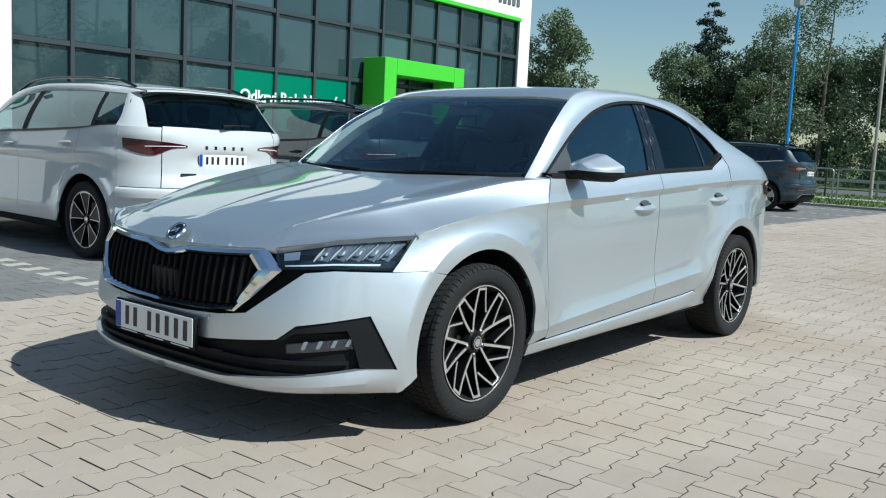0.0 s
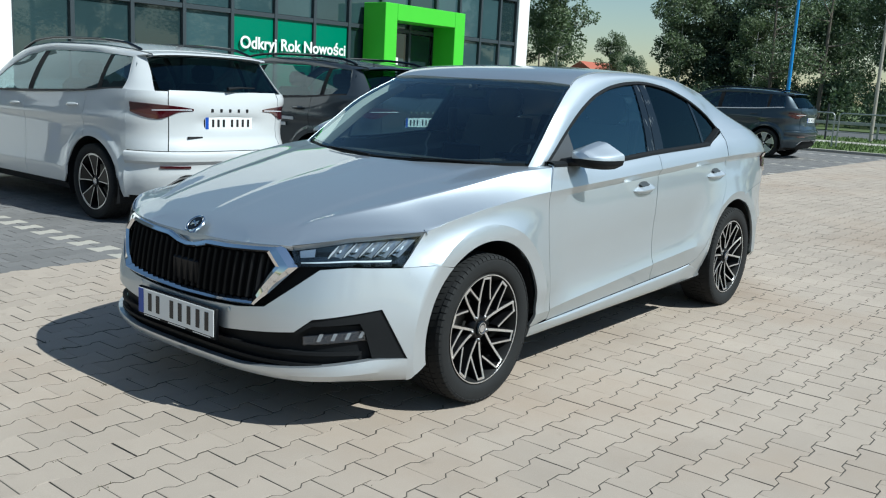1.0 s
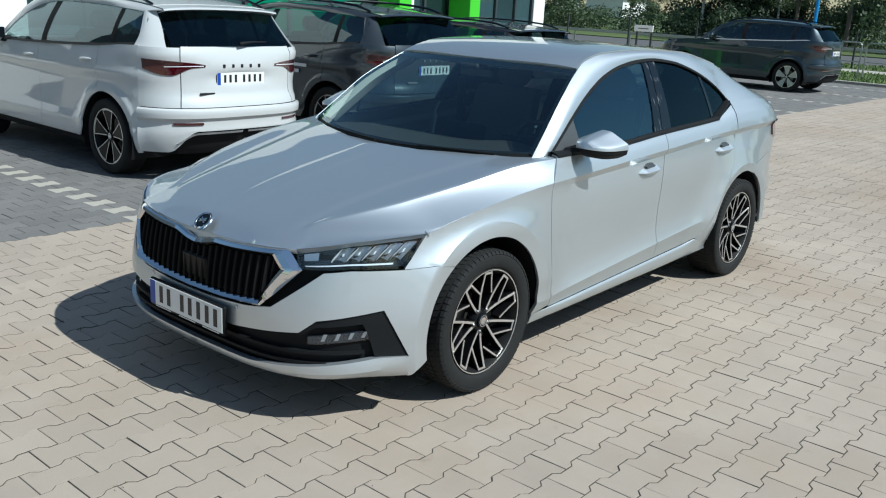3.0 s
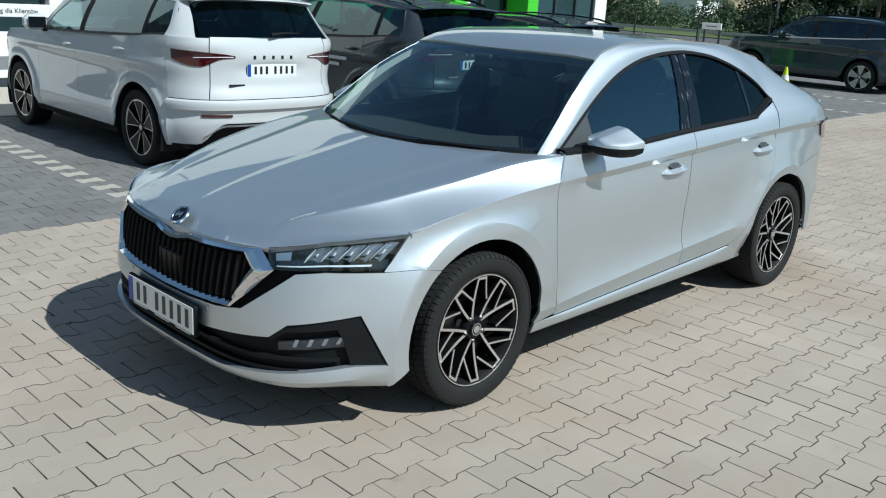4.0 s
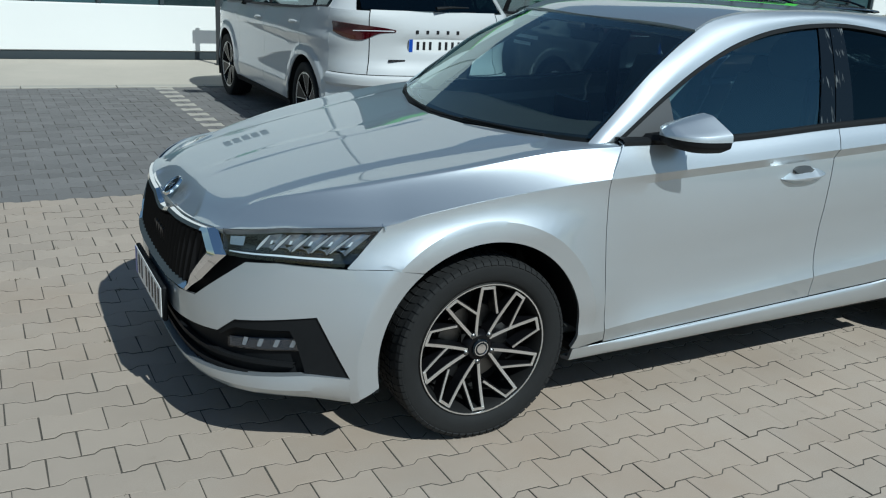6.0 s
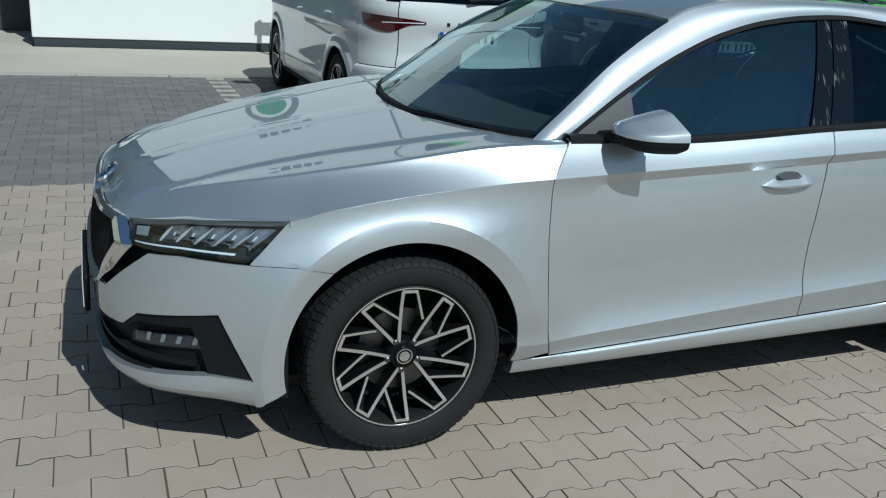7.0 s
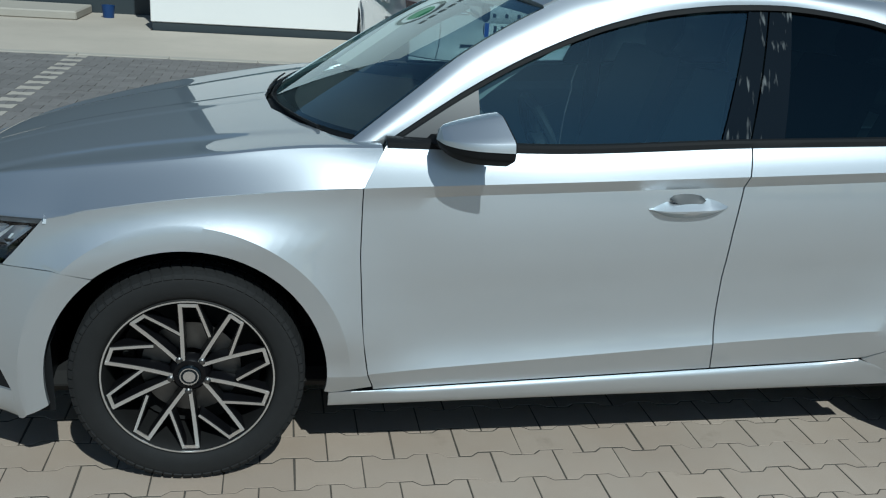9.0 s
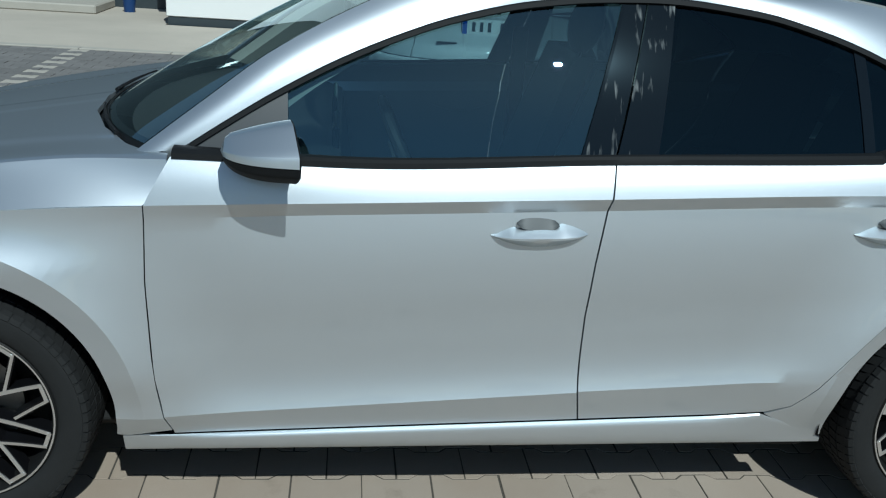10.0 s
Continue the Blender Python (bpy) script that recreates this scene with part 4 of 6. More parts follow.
for s in (-1, 1):
    rows = []
    for t in steps(0, 1, 60):
        xl = lin([(a, b) for a, b, c in RAIL], t)
        xu = lin([(a, c) for a, b, c in RAIL], t)
        zl = dlo(xl) if xl < 2.578 else q_top(xl)
        wl = glass_w(xl, zl) + .004 if xl < 2.5 else lerp(glass_w(xl, zl) + .004, quarter_w(xl, zl), sm((xl - 2.5) / .078))
        zu, wu = curve(U_Z, xu), curve(U_W, xu)
        rows.append([(lerp(xl, xu, k), s * (lerp(wl, wu, k) + .010 * math.sin(math.pi * k)), lerp(zl, zu, k) + .006 * math.sin(math.pi * k)) for k in steps(0, 1, 7)])
    rows = [[(x - .006, y - s * .02, z - .035) for x, y, z in rows[0]]] + rows
    body("roof_rail", [rows], label="silver windscreen pillar and roof edge", sharp=40, gap=0)
    # window trims and panes
    def pane_rows(xl, xr, n=10, off=.006, zlo=.012, zhi=.010):
        out = []
        for u in steps(0, 1, n):
            col = []
            for v in steps(0, 1, 6):
                z = lerp(1.04, 1.3, v)
                for _ in range(3):
                    x = lerp(xl(z), xr(z), u)
                    z = lerp((z_belt(x) if x < 2.31 else q_top(x)) + zlo, dlo(x) - zhi, v)
                col.append((x, s * (glass_w(x, z) - off), z))
            out.append(col)
        return out
    door = [o for o in car.children if o.name.startswith("front_door")][-1]
    rear_door = [o for o in car.children if o.name.startswith("rear_door")][-1]
    b0 = lambda z: lerp(1.530, 1.640, (z - 1.03) / .36)
    b1 = lambda z: lerp(1.614, 1.700, (z - 1.03) / .36)
    b2 = lambda z: lerp(1.722, 1.774, (z - 1.03) / .36)
    d0 = lambda z: lerp(2.285, 2.255, (z - 1.04) / .3)
    part("window", Shape().grid(outward(pane_rows(lambda z: .80 + .05 * (1.1 - z), b0, 16))), SIDEGLASS, door, "tinted side window")
    part("window", Shape().grid(outward(pane_rows(b2, d0))), PRIVACY, rear_door, "dark tinted rear side window")
    part("quarter_window", Shape().grid(outward(pane_rows(lambda z: d0(z) + .03, lambda z: 2.565))), PRIVACY, rear_door, "small dark tinted quarter window")
    body("pillar_cover", [pane_rows(b0, lambda z: b1(z) - .003, 2, .002)], PILLAR, "gloss black door pillar", parent=door, gap=0)
    body("pillar_cover", [pane_rows(lambda z: b1(z) + .003, b2, 2, .002)], PILLAR, "gloss black door pillar", parent=rear_door, gap=0)
    part("window_edge", Shape().grid(outward(pane_rows(lambda z: b0(z) - .007, lambda z: b0(z) + .001, 1, 0))), PIANO, door, "slim gloss black edge of the door pillar")
    body("window_divider", [pane_rows(d0, lambda z: d0(z) + .03, 2, .003)], PIANO, parent=rear_door, gap=0)
    body("mirror_base", [pane_rows(lambda z: .54, lambda z: .80 + .05 * (1.1 - z), 6, .002)], SAIL, "satin grey corner piece behind the mirror", parent=door, gap=0)
    top = [[(x, s * (glass_w(x, dlo(x) - dz) + o), dlo(x) - dz) for dz, o in ((-.001, .003), (.004, .007), (.015, .006), (.019, -.006))] for x in steps(.545, 2.575, 60)]
    body("window_seal", [top], PLASTIC, "black rubber seal over the side windows", depth=0, gap=0)
    low = [[(x, s * (side(x, z_belt(x) - .005) - .003), z_belt(x) - .0055), (x, s * (side(x, z_belt(x) - .005) + .003), z_belt(x) - .005), (x, s * (side(x, z_belt(x)) + .002), z_belt(x) + .008)]
           + [(x, s * (lerp(glass_w(x, z_belt(x)), side(x, z_belt(x)), k) + o), z_belt(x) + dz) for k, dz, o in ((.8, .015, 0), (.45, .018, 0), (.15, .017, 0), (0, .014, -.004))] for x in steps(.535, 2.31, 50)]
    for owner, xa_, xb_ in ((door, .535, 1.606), (rear_door, 1.614, 2.31)):
        top_rows = [[(x, s * lerp(side(x, z_belt(x)), glass_w(x, z_belt(x)), k), z_belt(x) + .012 * k) for k in steps(0, .55, 4)] for x in steps(xa_, xb_, 20)]
        if xb_ > 2:
            top_rows += [[(x, s * lerp(quarter_w(x, q_top(x)), min(quarter_w(x, q_top(x)), glass_w(x, q_top(x)) + .004), k), q_top(x) - .003 + .006 * k) for k in steps(0, 1, 4)] for x in steps(2.33, 2.575, 8)]
        body("door_shoulder", [top_rows], parent=owner, gap=0, depth=.004)
    low += [[(x, s * (lerp(quarter_w(x, q_top(x)), min(quarter_w(x, q_top(x)), glass_w(x, q_top(x)) - .02), k) + o), q_top(x) + dz) for k, dz, o in ((0, -.006, .000), (0, -.004, .003), (.1, .006, .003), (.35, .009, .001), (.6, .011, 0), (.85, .012, 0), (1, .012, 0))] for x in steps(2.322, 2.578, 9)]
    body("window_sill_trim", [low], PLASTIC, "black trim along the window sills", depth=0, gap=0)

roof_rows = []
for x in steps(1.0, 2.79, 40):
    wu, zu = curve(U_W, x) - .006, curve(U_Z, x) + .008
    row = []
    for k in steps(-1, 1, 24):
        xk = x - .065 * (1 - k * k) * max(0.0, 1 - (x - 1.0) / .5) ** 2
        zc = curve(((.935, 1.386), (1.05, 1.424), (1.2, 1.455), (1.4, 1.476), (1.65, 1.484), (2.1, 1.472), (2.6, 1.415), (2.8, 1.374)), xk)
        row.append((xk, k * wu, lerp(zc, zu, abs(k) ** 2.4)))
    roof_rows.append(row)
body("roof", [outward(roof_rows)], gap=0, sharp=40)
liner = [[(x, y * .97, z - .045) for x, y, z in r] for r in roof_rows]
part("headliner", Shape().grid(liner), LINER, car, "pale grey headliner")


def screen_rows(x0c, x0e, x1c, x1e, zc0, zc1, n, bulge):
    rows = []
    for v in steps(0, 1, n):
        xe = lerp(x0e, x1e, v)
        we, ze = curve(U_W, xe) - .006, curve(U_Z, xe) + .002
        xc, zc = lerp(x0c, x1c, v), lerp(zc0, zc1, v) + bulge * math.sin(math.pi * v)
        rows.append([(lerp(xc, xe, abs(k) ** 2.2), k * we, lerp(zc, ze, abs(k) ** 2.2)) for k in steps(-1, 1, 24)])
    return rows


ws = screen_rows(.235, .455, .93, .998, .985, 1.380, 16, .016)
part("windscreen", Shape().grid(outward(ws)), GLASS, car, "clear windscreen with a faint green tint")
band = [[(x - .0, y, z - .004) for x, y, z in r] for r in ws[-2:]]
part("sun_band", Shape().grid(band), PIANO, car, "black printed band at the top of the windscreen")
for k in (0, -1):
    edge = [[tuple(Vector(r[j]).lerp(Vector(r[12]), t) - Vector((0, 0, .003))) for t in (0, .022)] for r in ws for j in (0 if k == 0 else 24,)]
    part("print_band", Shape().grid(edge), PIANO, car)
rw = screen_rows(3.52, 3.50, 2.80, 2.79, 1.10, 1.372, 10, .012)
part("rear_window", Shape().grid(outward(rw)), PRIVACY, car, "dark tinted rear window")
cowl = []
for k, r in zip(steps(-1, 1, 24), ws[0:1] * 25):
    x, y, z = r[steps(-1, 1, 24).index(k)]
    a = abs(k) * .88
    xh = lin(HOOD_REAR, a) - .02
    yh = math.copysign(a * side(xh, z_crease(xh)), k)
    cowl.append([(xh, yh, hood(xh, yh) - .022), (lerp(xh, x, .4), lerp(yh, y, .4), lerp(hood(xh, yh), z, .4) - .026), (x + .02, y, z + .008)])
part("cowl", Shape().grid(outward(cowl)), PLASTIC, car, "black plastic cowl below the windscreen")
for y0, y1 in ((-.62, .02), (.02, .60)):
    blade = []
    for t in steps(0, 1, 10):
        y = lerp(y0, y1, t)
        k = abs(y) / .74
        x = lerp(.235, .455, k ** 2.2) - .016 + .012 * math.sin(math.pi * t)
        z = .982 + .013 * k - .004 + .004 * math.sin(math.pi * t)
        blade.append((x, y, z))
    w_ = part("wiper", Shape().tube([(x - .012, y + .02, z + .007) for x, y, z in blade[:7]], [.006, .006, .005, .005, .004, .003, .003], 6), PLASTIC, car, "black windscreen wiper")
    part("blade", Shape().tube(blade, .004, 5), PLASTIC, w_)

# tail
for s in (-1, 1):
    rows = []
    for u in steps(0, 1, 18):
        col = []
        top_z = .72
        for _ in range(4):
            xa = WB + math.sqrt(max(0.0, ARCH ** 2 - (top_z - AXLE_Z) ** 2))
            fr = math.degrees(math.atan2(side(xa, top_z), max(.01, xa - 2.7)))
            top_z = lin(QUARTER_IN, ring(max(lerp(fr, 0, u), .02), top_z, tail=True)[0]) - .002
        for v in steps(0, 1, 12):
            z = lerp(lerp(.315, .235, sm(u * 3.5)), top_z, v)
            xa = WB + math.sqrt(max(0.0, ARCH ** 2 - (z - AXLE_Z) ** 2))
            fr = math.degrees(math.atan2(side(xa, z), xa - 2.7)) if xa > 2.7 else 90
            f = lerp(fr, 0, u ** 1.0)
            col.append(ring(max(f, .02), z, tail=True))
        rows.append(col)
    body("rear_bumper", [flip(rows, s)])
    tl = [[ring(f, lerp(curve(((8, .87), (40, .845), (58, .90)), f), .988, v), .012, True) for v in steps(0, 1, 4)] for f in steps(8, 58, 14)]
    body("tail_light", [flip(tl, s)], REDLAMP, "red tail light wrapped round the corner", gap=0)
gate = [[ring(max(abs(f), .02), z, -.004, True) for z in steps(.80, 1.06, 8)] for f in steps(-40, 40, 24)]
gate = [[(x, math.copysign(y, f), z) for x, y, z in r] for f, r in zip(steps(-40, 40, 24), gate)]
body("tailgate", [outward(gate)], gap=0)
deck = []
for k in steps(-1, 1, 16):
    f = abs(k) * 40
    x, y, z = ring(max(f, .02), 1.06, -.004, True)
    r = rw[0][min(24, round((k + 1) * 12))]
    deck.append([(r[0] - .02, r[1], r[2] + .004), (lerp(r[0], x, .6), math.copysign(lerp(abs(r[1]), y, .6), k), 1.098), (x + .01, math.copysign(y, k), 1.092), (x, math.copysign(y, k), 1.06)])
body("tail_spoiler", [outward(deck)], gap=0, label="silver spoiler lip of the tailgate")

# underside, wheel wells, engine block
part("underbody", Shape().box((-.55, -.74, .205), (3.45, .74, .27), .03), UNDER, car)
# unseen floor added to block the sun that leaked in beside the underbody
part("floor_pan", Shape().box((.42, -.825, .215), (2.28, .825, .262), .01), UNDER, car, "dark floor pan added to block sun between the sills")
# unseen plate added to stop sun leaking through the open nose
part("splash_shield", Shape().box((-.83, -.46, .207), (-.5, .46, .232), .006), UNDER, car)
part("engine", Shape().box((-.74, -.56, .24), (.36, .56, .66), .05), UNDER, car)
part("boot_floor", Shape().box((2.3, -.56, .26), (3.6, .56, .78), .05), UNDER, car)
for cx in (0, WB):
    for s in (-1, 1):
        rows = [[(cx + (ARCH + .012) * math.cos(radians(a)), s * y, AXLE_Z + (ARCH + .012) * math.sin(radians(a))) for y in (.56, .72, .866)] for a in steps(2 if cx == 0 else 6, 188, 28)]
        rows = [[(cx + .2 * math.cos(radians(a)), s * .56, AXLE_Z + .2 * math.sin(radians(a)))] + r for a, r in zip(steps(2 if cx == 0 else 6, 188, 28), rows)]
        part("wheel_liner", Shape().grid(rows), PLASTIC, car, "black wheel arch liner")

# wheels
TY_R = .325


def wheel_meshes():
    """Meshes of one wheel, its face towards -y, axle at the origin."""
    turn = pose(0, 0, 0, -90, 0, 0)
    tyre = Shape()
    prof = [(.238, -.088), (.244, -.098), (.256, -.107), (.275, -.1105), (.296, -.1105), (.310, -.107), (.3185, -.100), (.3215, -.088)]
    tyre.lathe(prof + [(.322, -.05), (.322, .05)] + [(r, -h) for r, h in prof[::-1]], 72, turn)
    tread = Shape()
    n = 70
    for k in range(n):
        a0 = 360 * k / n
        for (h0, h1, sh) in ((-.094, -.052, 2.2), (-.046, -.012, 0.0), (-.006, .030, 1.0), (.036, .090, 2.5)):
            pts = []
            for r in (.3195, TY_R + .0005):
                for h, a in ((h0, a0 + sh), (h0, a0 + sh + 4.2), (h1, a0 + 4.2), (h1, a0)):
                    rr = r - (.006 if abs(h) > .085 else 0)
                    pts.append(turn @ Vector((rr * math.cos(radians(a)), rr * math.sin(radians(a)), h)))
            tread.add(pts, [(4, 5, 6, 7), (0, 1, 5, 4), (1, 2, 6, 5), (2, 3, 7, 6), (3, 0, 4, 7)])
    for k in range(n):
        a0 = 360 * k / n
        for a1, a2, r0, r1 in ((0.35, 4.5, .304, .3238),):
            pts = []
            for r, h in ((r0, -.1070), (r0 + .004, -.1110), (r1 - .005, -.1055), (r1, -.090)):
                for a in (a1, a2):
                    pts.append(turn @ Vector((r * math.cos(radians(a0 + a + 2)), r * math.sin(radians(a0 + a + 2)), h)))
            tread.add(pts, [(0, 1, 3, 2), (2, 3, 5, 4), (4, 5, 7, 6), (0, 2, 4, 6), (1, 7, 5, 3)])
    barrel = Shape().lathe([(.238, -.092), (.243, -.098), (.240, -.101), (.234, -.099), (.229, -.090), (.218, -.06), (.205, .09)], 64, turn)
    face = Shape()
    strips = Shape()
    def depth(r):
        return -.094 + .022 * (1 - r) + .010 * math.sin(math.pi * r)
    def strip(sh, p0, p1, half, top, low, n=6):
        rows = []
        a0, r0 = p0
        a1, r1 = p1
        v0 = Vector((r0 * math.cos(radians(a0)), r0 * math.sin(radians(a0))))
        v1 = Vector((r1 * math.cos(radians(a1)), r1 * math.sin(radians(a1))))
        d = (v1 - v0).normalized()
        nn = Vector((-d.y, d.x)) * half / .2275
        for t in steps(0, 1, n):
            c = v0.lerp(v1, t)
            h = depth(min(1, c.length))
            row = []
            for k, hh in ((-1, low), (-1, top), (1, top), (1, low)):
                q = c + nn * k
                row.append(turn @ Vector((q.x * .2275, -q.y * .2275, h - hh)))
            rows.append(row)
        sh.grid(rows)
        sh.f.append(tuple(len(sh.v) - 4 + i for i in range(4)))
        k0 = len(sh.v) - 4 * (n + 1)
        sh.f.append((k0, k0 + 1, k0 + 2, k0 + 3))
    for k in range(5):
        o = 72 * k
        legs = (((58.9, 1.0), (51, .155)), ((49, 1.0), (27.5, .56)), ((22.7, 1.0), (46, .155)), ((11.6, 1.0), (-8, .58)))
        for p0, p1 in legs:
            p0, p1 = (p0[0] + o, p0[1]), (p1[0] + o, p1[1])
            strip(face, p0, p1, .0074, -.001, -.045)
            strip(strips, p0, p1, .0053 if p1[1] < .3 else .0038, .0012, -.002)
        for a0, a1 in ((58.9, 49), (22.7, 11.6)):
            strip(strips, (a0 + o + .5, .985), (a1 + o - .5, .980), .0050, .0012, -.002, 3)
    ringsh = Shape().lathe([(.2378, -.097), (.2384, -.1005), (.2340, -.1002), (.2330, -.095)], 72, turn)
    hub = Shape().lathe([(.058, -.045), (.052, -.066), (.044, -.074), (.033, -.075)], 32, turn)
    bolts = Shape()
    for k in range(5):
        a = -radians(72 * k + 49)
        bolts.lathe([(.010, -.05), (.010, -.074), (.006, -.078), (.0001, -.078)], 8, turn @ Matrix.Translation((.053 * math.cos(a), .053 * math.sin(a), 0)))
    cap = Shape().lathe([(.032, -.07), (.032, -.081), (.028, -.084), (.0001, -.0835)], 28, turn)
    capmark = Shape().lathe([(.0265, -.0842), (.0265, -.0856), (.0235, -.0858), (.0225, -.0842)], 24, turn).lathe([(.0175, -.0842), (.017, -.0858), (.0001, -.0858)], 18, turn)
    disc = Shape().lathe([(.06, -.02), (.140, -.02), (.140, .0), (.06, .0)], 40, turn)
    caliper = Shape().box((-.16, -.01, -.05), (-.09, .05, .07), .012)
    drum = Shape().lathe([(.0001, .02), (.20, .02), (.205, .06)], 32, turn)
    return (("tyre", tyre, TYRE, "black tyre with a blocky tread"), ("tread", tread, TYRE, ""), ("spokes", face, DARKRIM, "gloss black spokes"), ("spoke_edging", strips, SATIN, "machined silver edges of the spokes"),
            ("rim_ring", ringsh, SATIN, ""), ("hub", hub, DARKRIM, ""), ("bolts", bolts, STEEL, ""), ("hub_cap", cap, PIANO, ""), ("cap_mark", capmark, CHROME, ""),
            ("brake_disc", disc, STEEL, ""), ("brake_caliper", caliper, DARKRIM, ""), ("backing_plate", drum, UNDER, "")), barrel


wheel_parts, wheel_barrel = wheel_meshes()
first = part("wheel", wheel_barrel, RIMWELL, car, "dark alloy wheel with machined silver edging", m=pose(0, -.785, AXLE_Z, 0, 0, 0))
kids = [part(nm, sh, mt, first, lb) for nm, sh, mt, lb in wheel_parts]
for kid in kids:
    if kid.name.startswith(("tread", "bolts")):
        kid["kind"] = "stuff"
for cx, s, spin in ((WB, -1, 31), (0, 1, 5), (WB, 1, 50)):
    w2 = new("wheel", first.data)
    w2.parent = car
    w2["label"] = first["label"]
    w2.matrix_basis = pose(cx, s * .785, AXLE_Z, 0, spin, 0 if s < 0 else 180)
    for kid in kids:
        c2 = new(kid.name.split(".")[0], kid.data)
        c2.parent = w2
        for key in ("label", "kind"):
            if key in kid:
                c2[key] = kid[key]

# door mirrors
for s in (-1, 1):
    CAP = ((-1.0, -.12), (-1.0, .58), (-.32, 1.0), (.12, .94), (1.0, .26), (1.03, -.12))
    LOWER = ((1.0, -.13), (.97, -.55), (.55, -1.0), (-.35, -1.0), (-1.0, -.60), (-1.0, -.13))
    def section(poly):
        """A polygon with its corners cut twice, closed at neither end."""
        pts = list(poly)
        for f in (.09, .22):
            cut = [pts[0]]
            for p, q in zip(pts, pts[1:]):
                cut += [(lerp(p[0], q[0], f), lerp(p[1], q[1], f)), (lerp(p[0], q[0], 1 - f), lerp(p[1], q[1], 1 - f))]
            pts = cut + [pts[-1]]
        return pts
    def shell(poly, grow=0.0):
        rows = []
        for t in steps(0, 1, 16):
            k = (1 - t ** 3.4) ** .55
            kz = (1 - .58 * t ** 1.2) * (1 if t < .86 else math.sqrt(max(0.0, 1 - ((t - .86) / .14) ** 2)))
            x = .820 - .163 * t
            rows.append([(x + .022 * yy * (1 - t), s * (.930 - .030 * t + (.100 + grow) * k * yy), 1.040 - .004 * t + ((.076 * kz if zz > 0 else .054 * k) + grow) * zz) for yy, zz in section(poly)])
        return rows
    mir = part("door_mirror", Shape().grid(outward(shell(CAP))), SILVER, car, "silver door mirror on a black foot", sharp=20)
    part("mirror_underside", Shape().grid(outward(shell(LOWER))), PLASTIC, mir, "black lower half of the mirror", sharp=50)
    rim0 = shell(CAP)[0] + shell(LOWER)[0]
    def inner(t, dx):
        return [(p[0] + dx, s * (.930 + (abs(p[1]) - .930) * (1 - t)), 1.045 + (p[2] - 1.045) * (1 - t)) for p in rim0]
    part("mirror_rim", Shape().grid([inner(0, 0), inner(.03, .004), inner(.10, .003), inner(.12, -.012)], closed=True), PLASTIC, mir, "black rim of the mirror")
    part("mirror_glass", Shape().grid([inner(.11, -.010), inner(.5, -.011), inner(.97, -.011)], closed=True), CHROME, mir, "mirror glass")
    foot = [[(.64 + .14 * u + .03 * v, s * (lerp(.79, .875, v)), 1.004 + .028 * k * (1 - .3 * v) + .012 * v) for u, k in ((0, 0), (.15, .8), (.85, 1), (1, .2), (.85, -.7), (.15, -.6))] for v in steps(0, 1, 5)]
    part("mirror_foot", Shape().grid(foot, closed=True), PLASTIC, mir)

# number plate: plain bars in place of its characters
plate = part("number_plate", Shape().box((-.936, -.268, .316), (-.918, .268, .442), .004), PLASTIC, car, "number plate with dark bars in a black holder", m=None)
part("plate_face", Shape().box((-.940, -.260, .329), (-.937, .260, .437), .001), PLATE, plate)
part("plate_band", Shape().box((-.9415, .222, .331), (-.9403, .258, .435)), PLATEBLUE, plate, smooth=False)
for y in (.175, .118, .02, -.038, -.098, -.158, -.216):
    part("bar", Shape().box((-.9418, y - .012, .347), (-.9403, y + .012, .422)), INK, plate, smooth=False)

for y0, y1 in ((.225, .11), (.05, -.07), (-.12, -.235)):
    part("holder_text", Shape().box((-.9372, y1, .3205), (-.9362, y0, .3245)), SIGNWHITE, plate, "faint unreadable line on the holder", smooth=False)

# cabin fittings
dash_rows = []
for y in steps(-.70, .70, 20):
    hump = .035 * math.exp(-((y + .36) / .2) ** 2)
    xb = .30 + .20 * (abs(y) / .72) ** 2.2
    dash_rows.append([(xb, y, .968), (.62, y, .962 + hump * .3), (.84, y, .945 + hump), (.93, y, .915 + hump), (.95, y, .80), (.99, y, .55)])
part("dashboard", Shape().grid(outward(dash_rows)), DASH, car, "dark grey dashboard", sharp=30)
part("instrument_screen", Shape().box((.905, -.46, .925), (.925, -.22, 1.005), .006), PIANO, car)
part("instrument_screen", Shape().box((.90, -.12, .90), (.915, .14, 1.03), .006), PIANO, car)
sw = Shape()
tilt = pose(1.12, -.37, .90, 0, 66, 0)
sw.tube([tilt @ Vector((.182 * math.cos(a), .182 * math.sin(a), 0)) for a in (2 * math.pi * k / 32 for k in range(33))], .016, 8, caps=False)
for a in (0, 180, 270):
    sw.tube([tilt @ Vector((.03 * math.cos(radians(a - 90)), .03 * math.sin(radians(a - 90)), -.01)), tilt @ Vector((.18 * math.cos(radians(a - 90)), .18 * math.sin(radians(a - 90)), 0))], .014, 6)
sw.lathe([(.065, -.03), (.065, .0), (.05, .012), (.0001, .016)], 20, tilt)
part("steering_wheel", sw, DASH, car, "black steering wheel")
part("floor", Shape().box((.4, -.74, .26), (2.3, .74, .30), .01), CABIN, car)


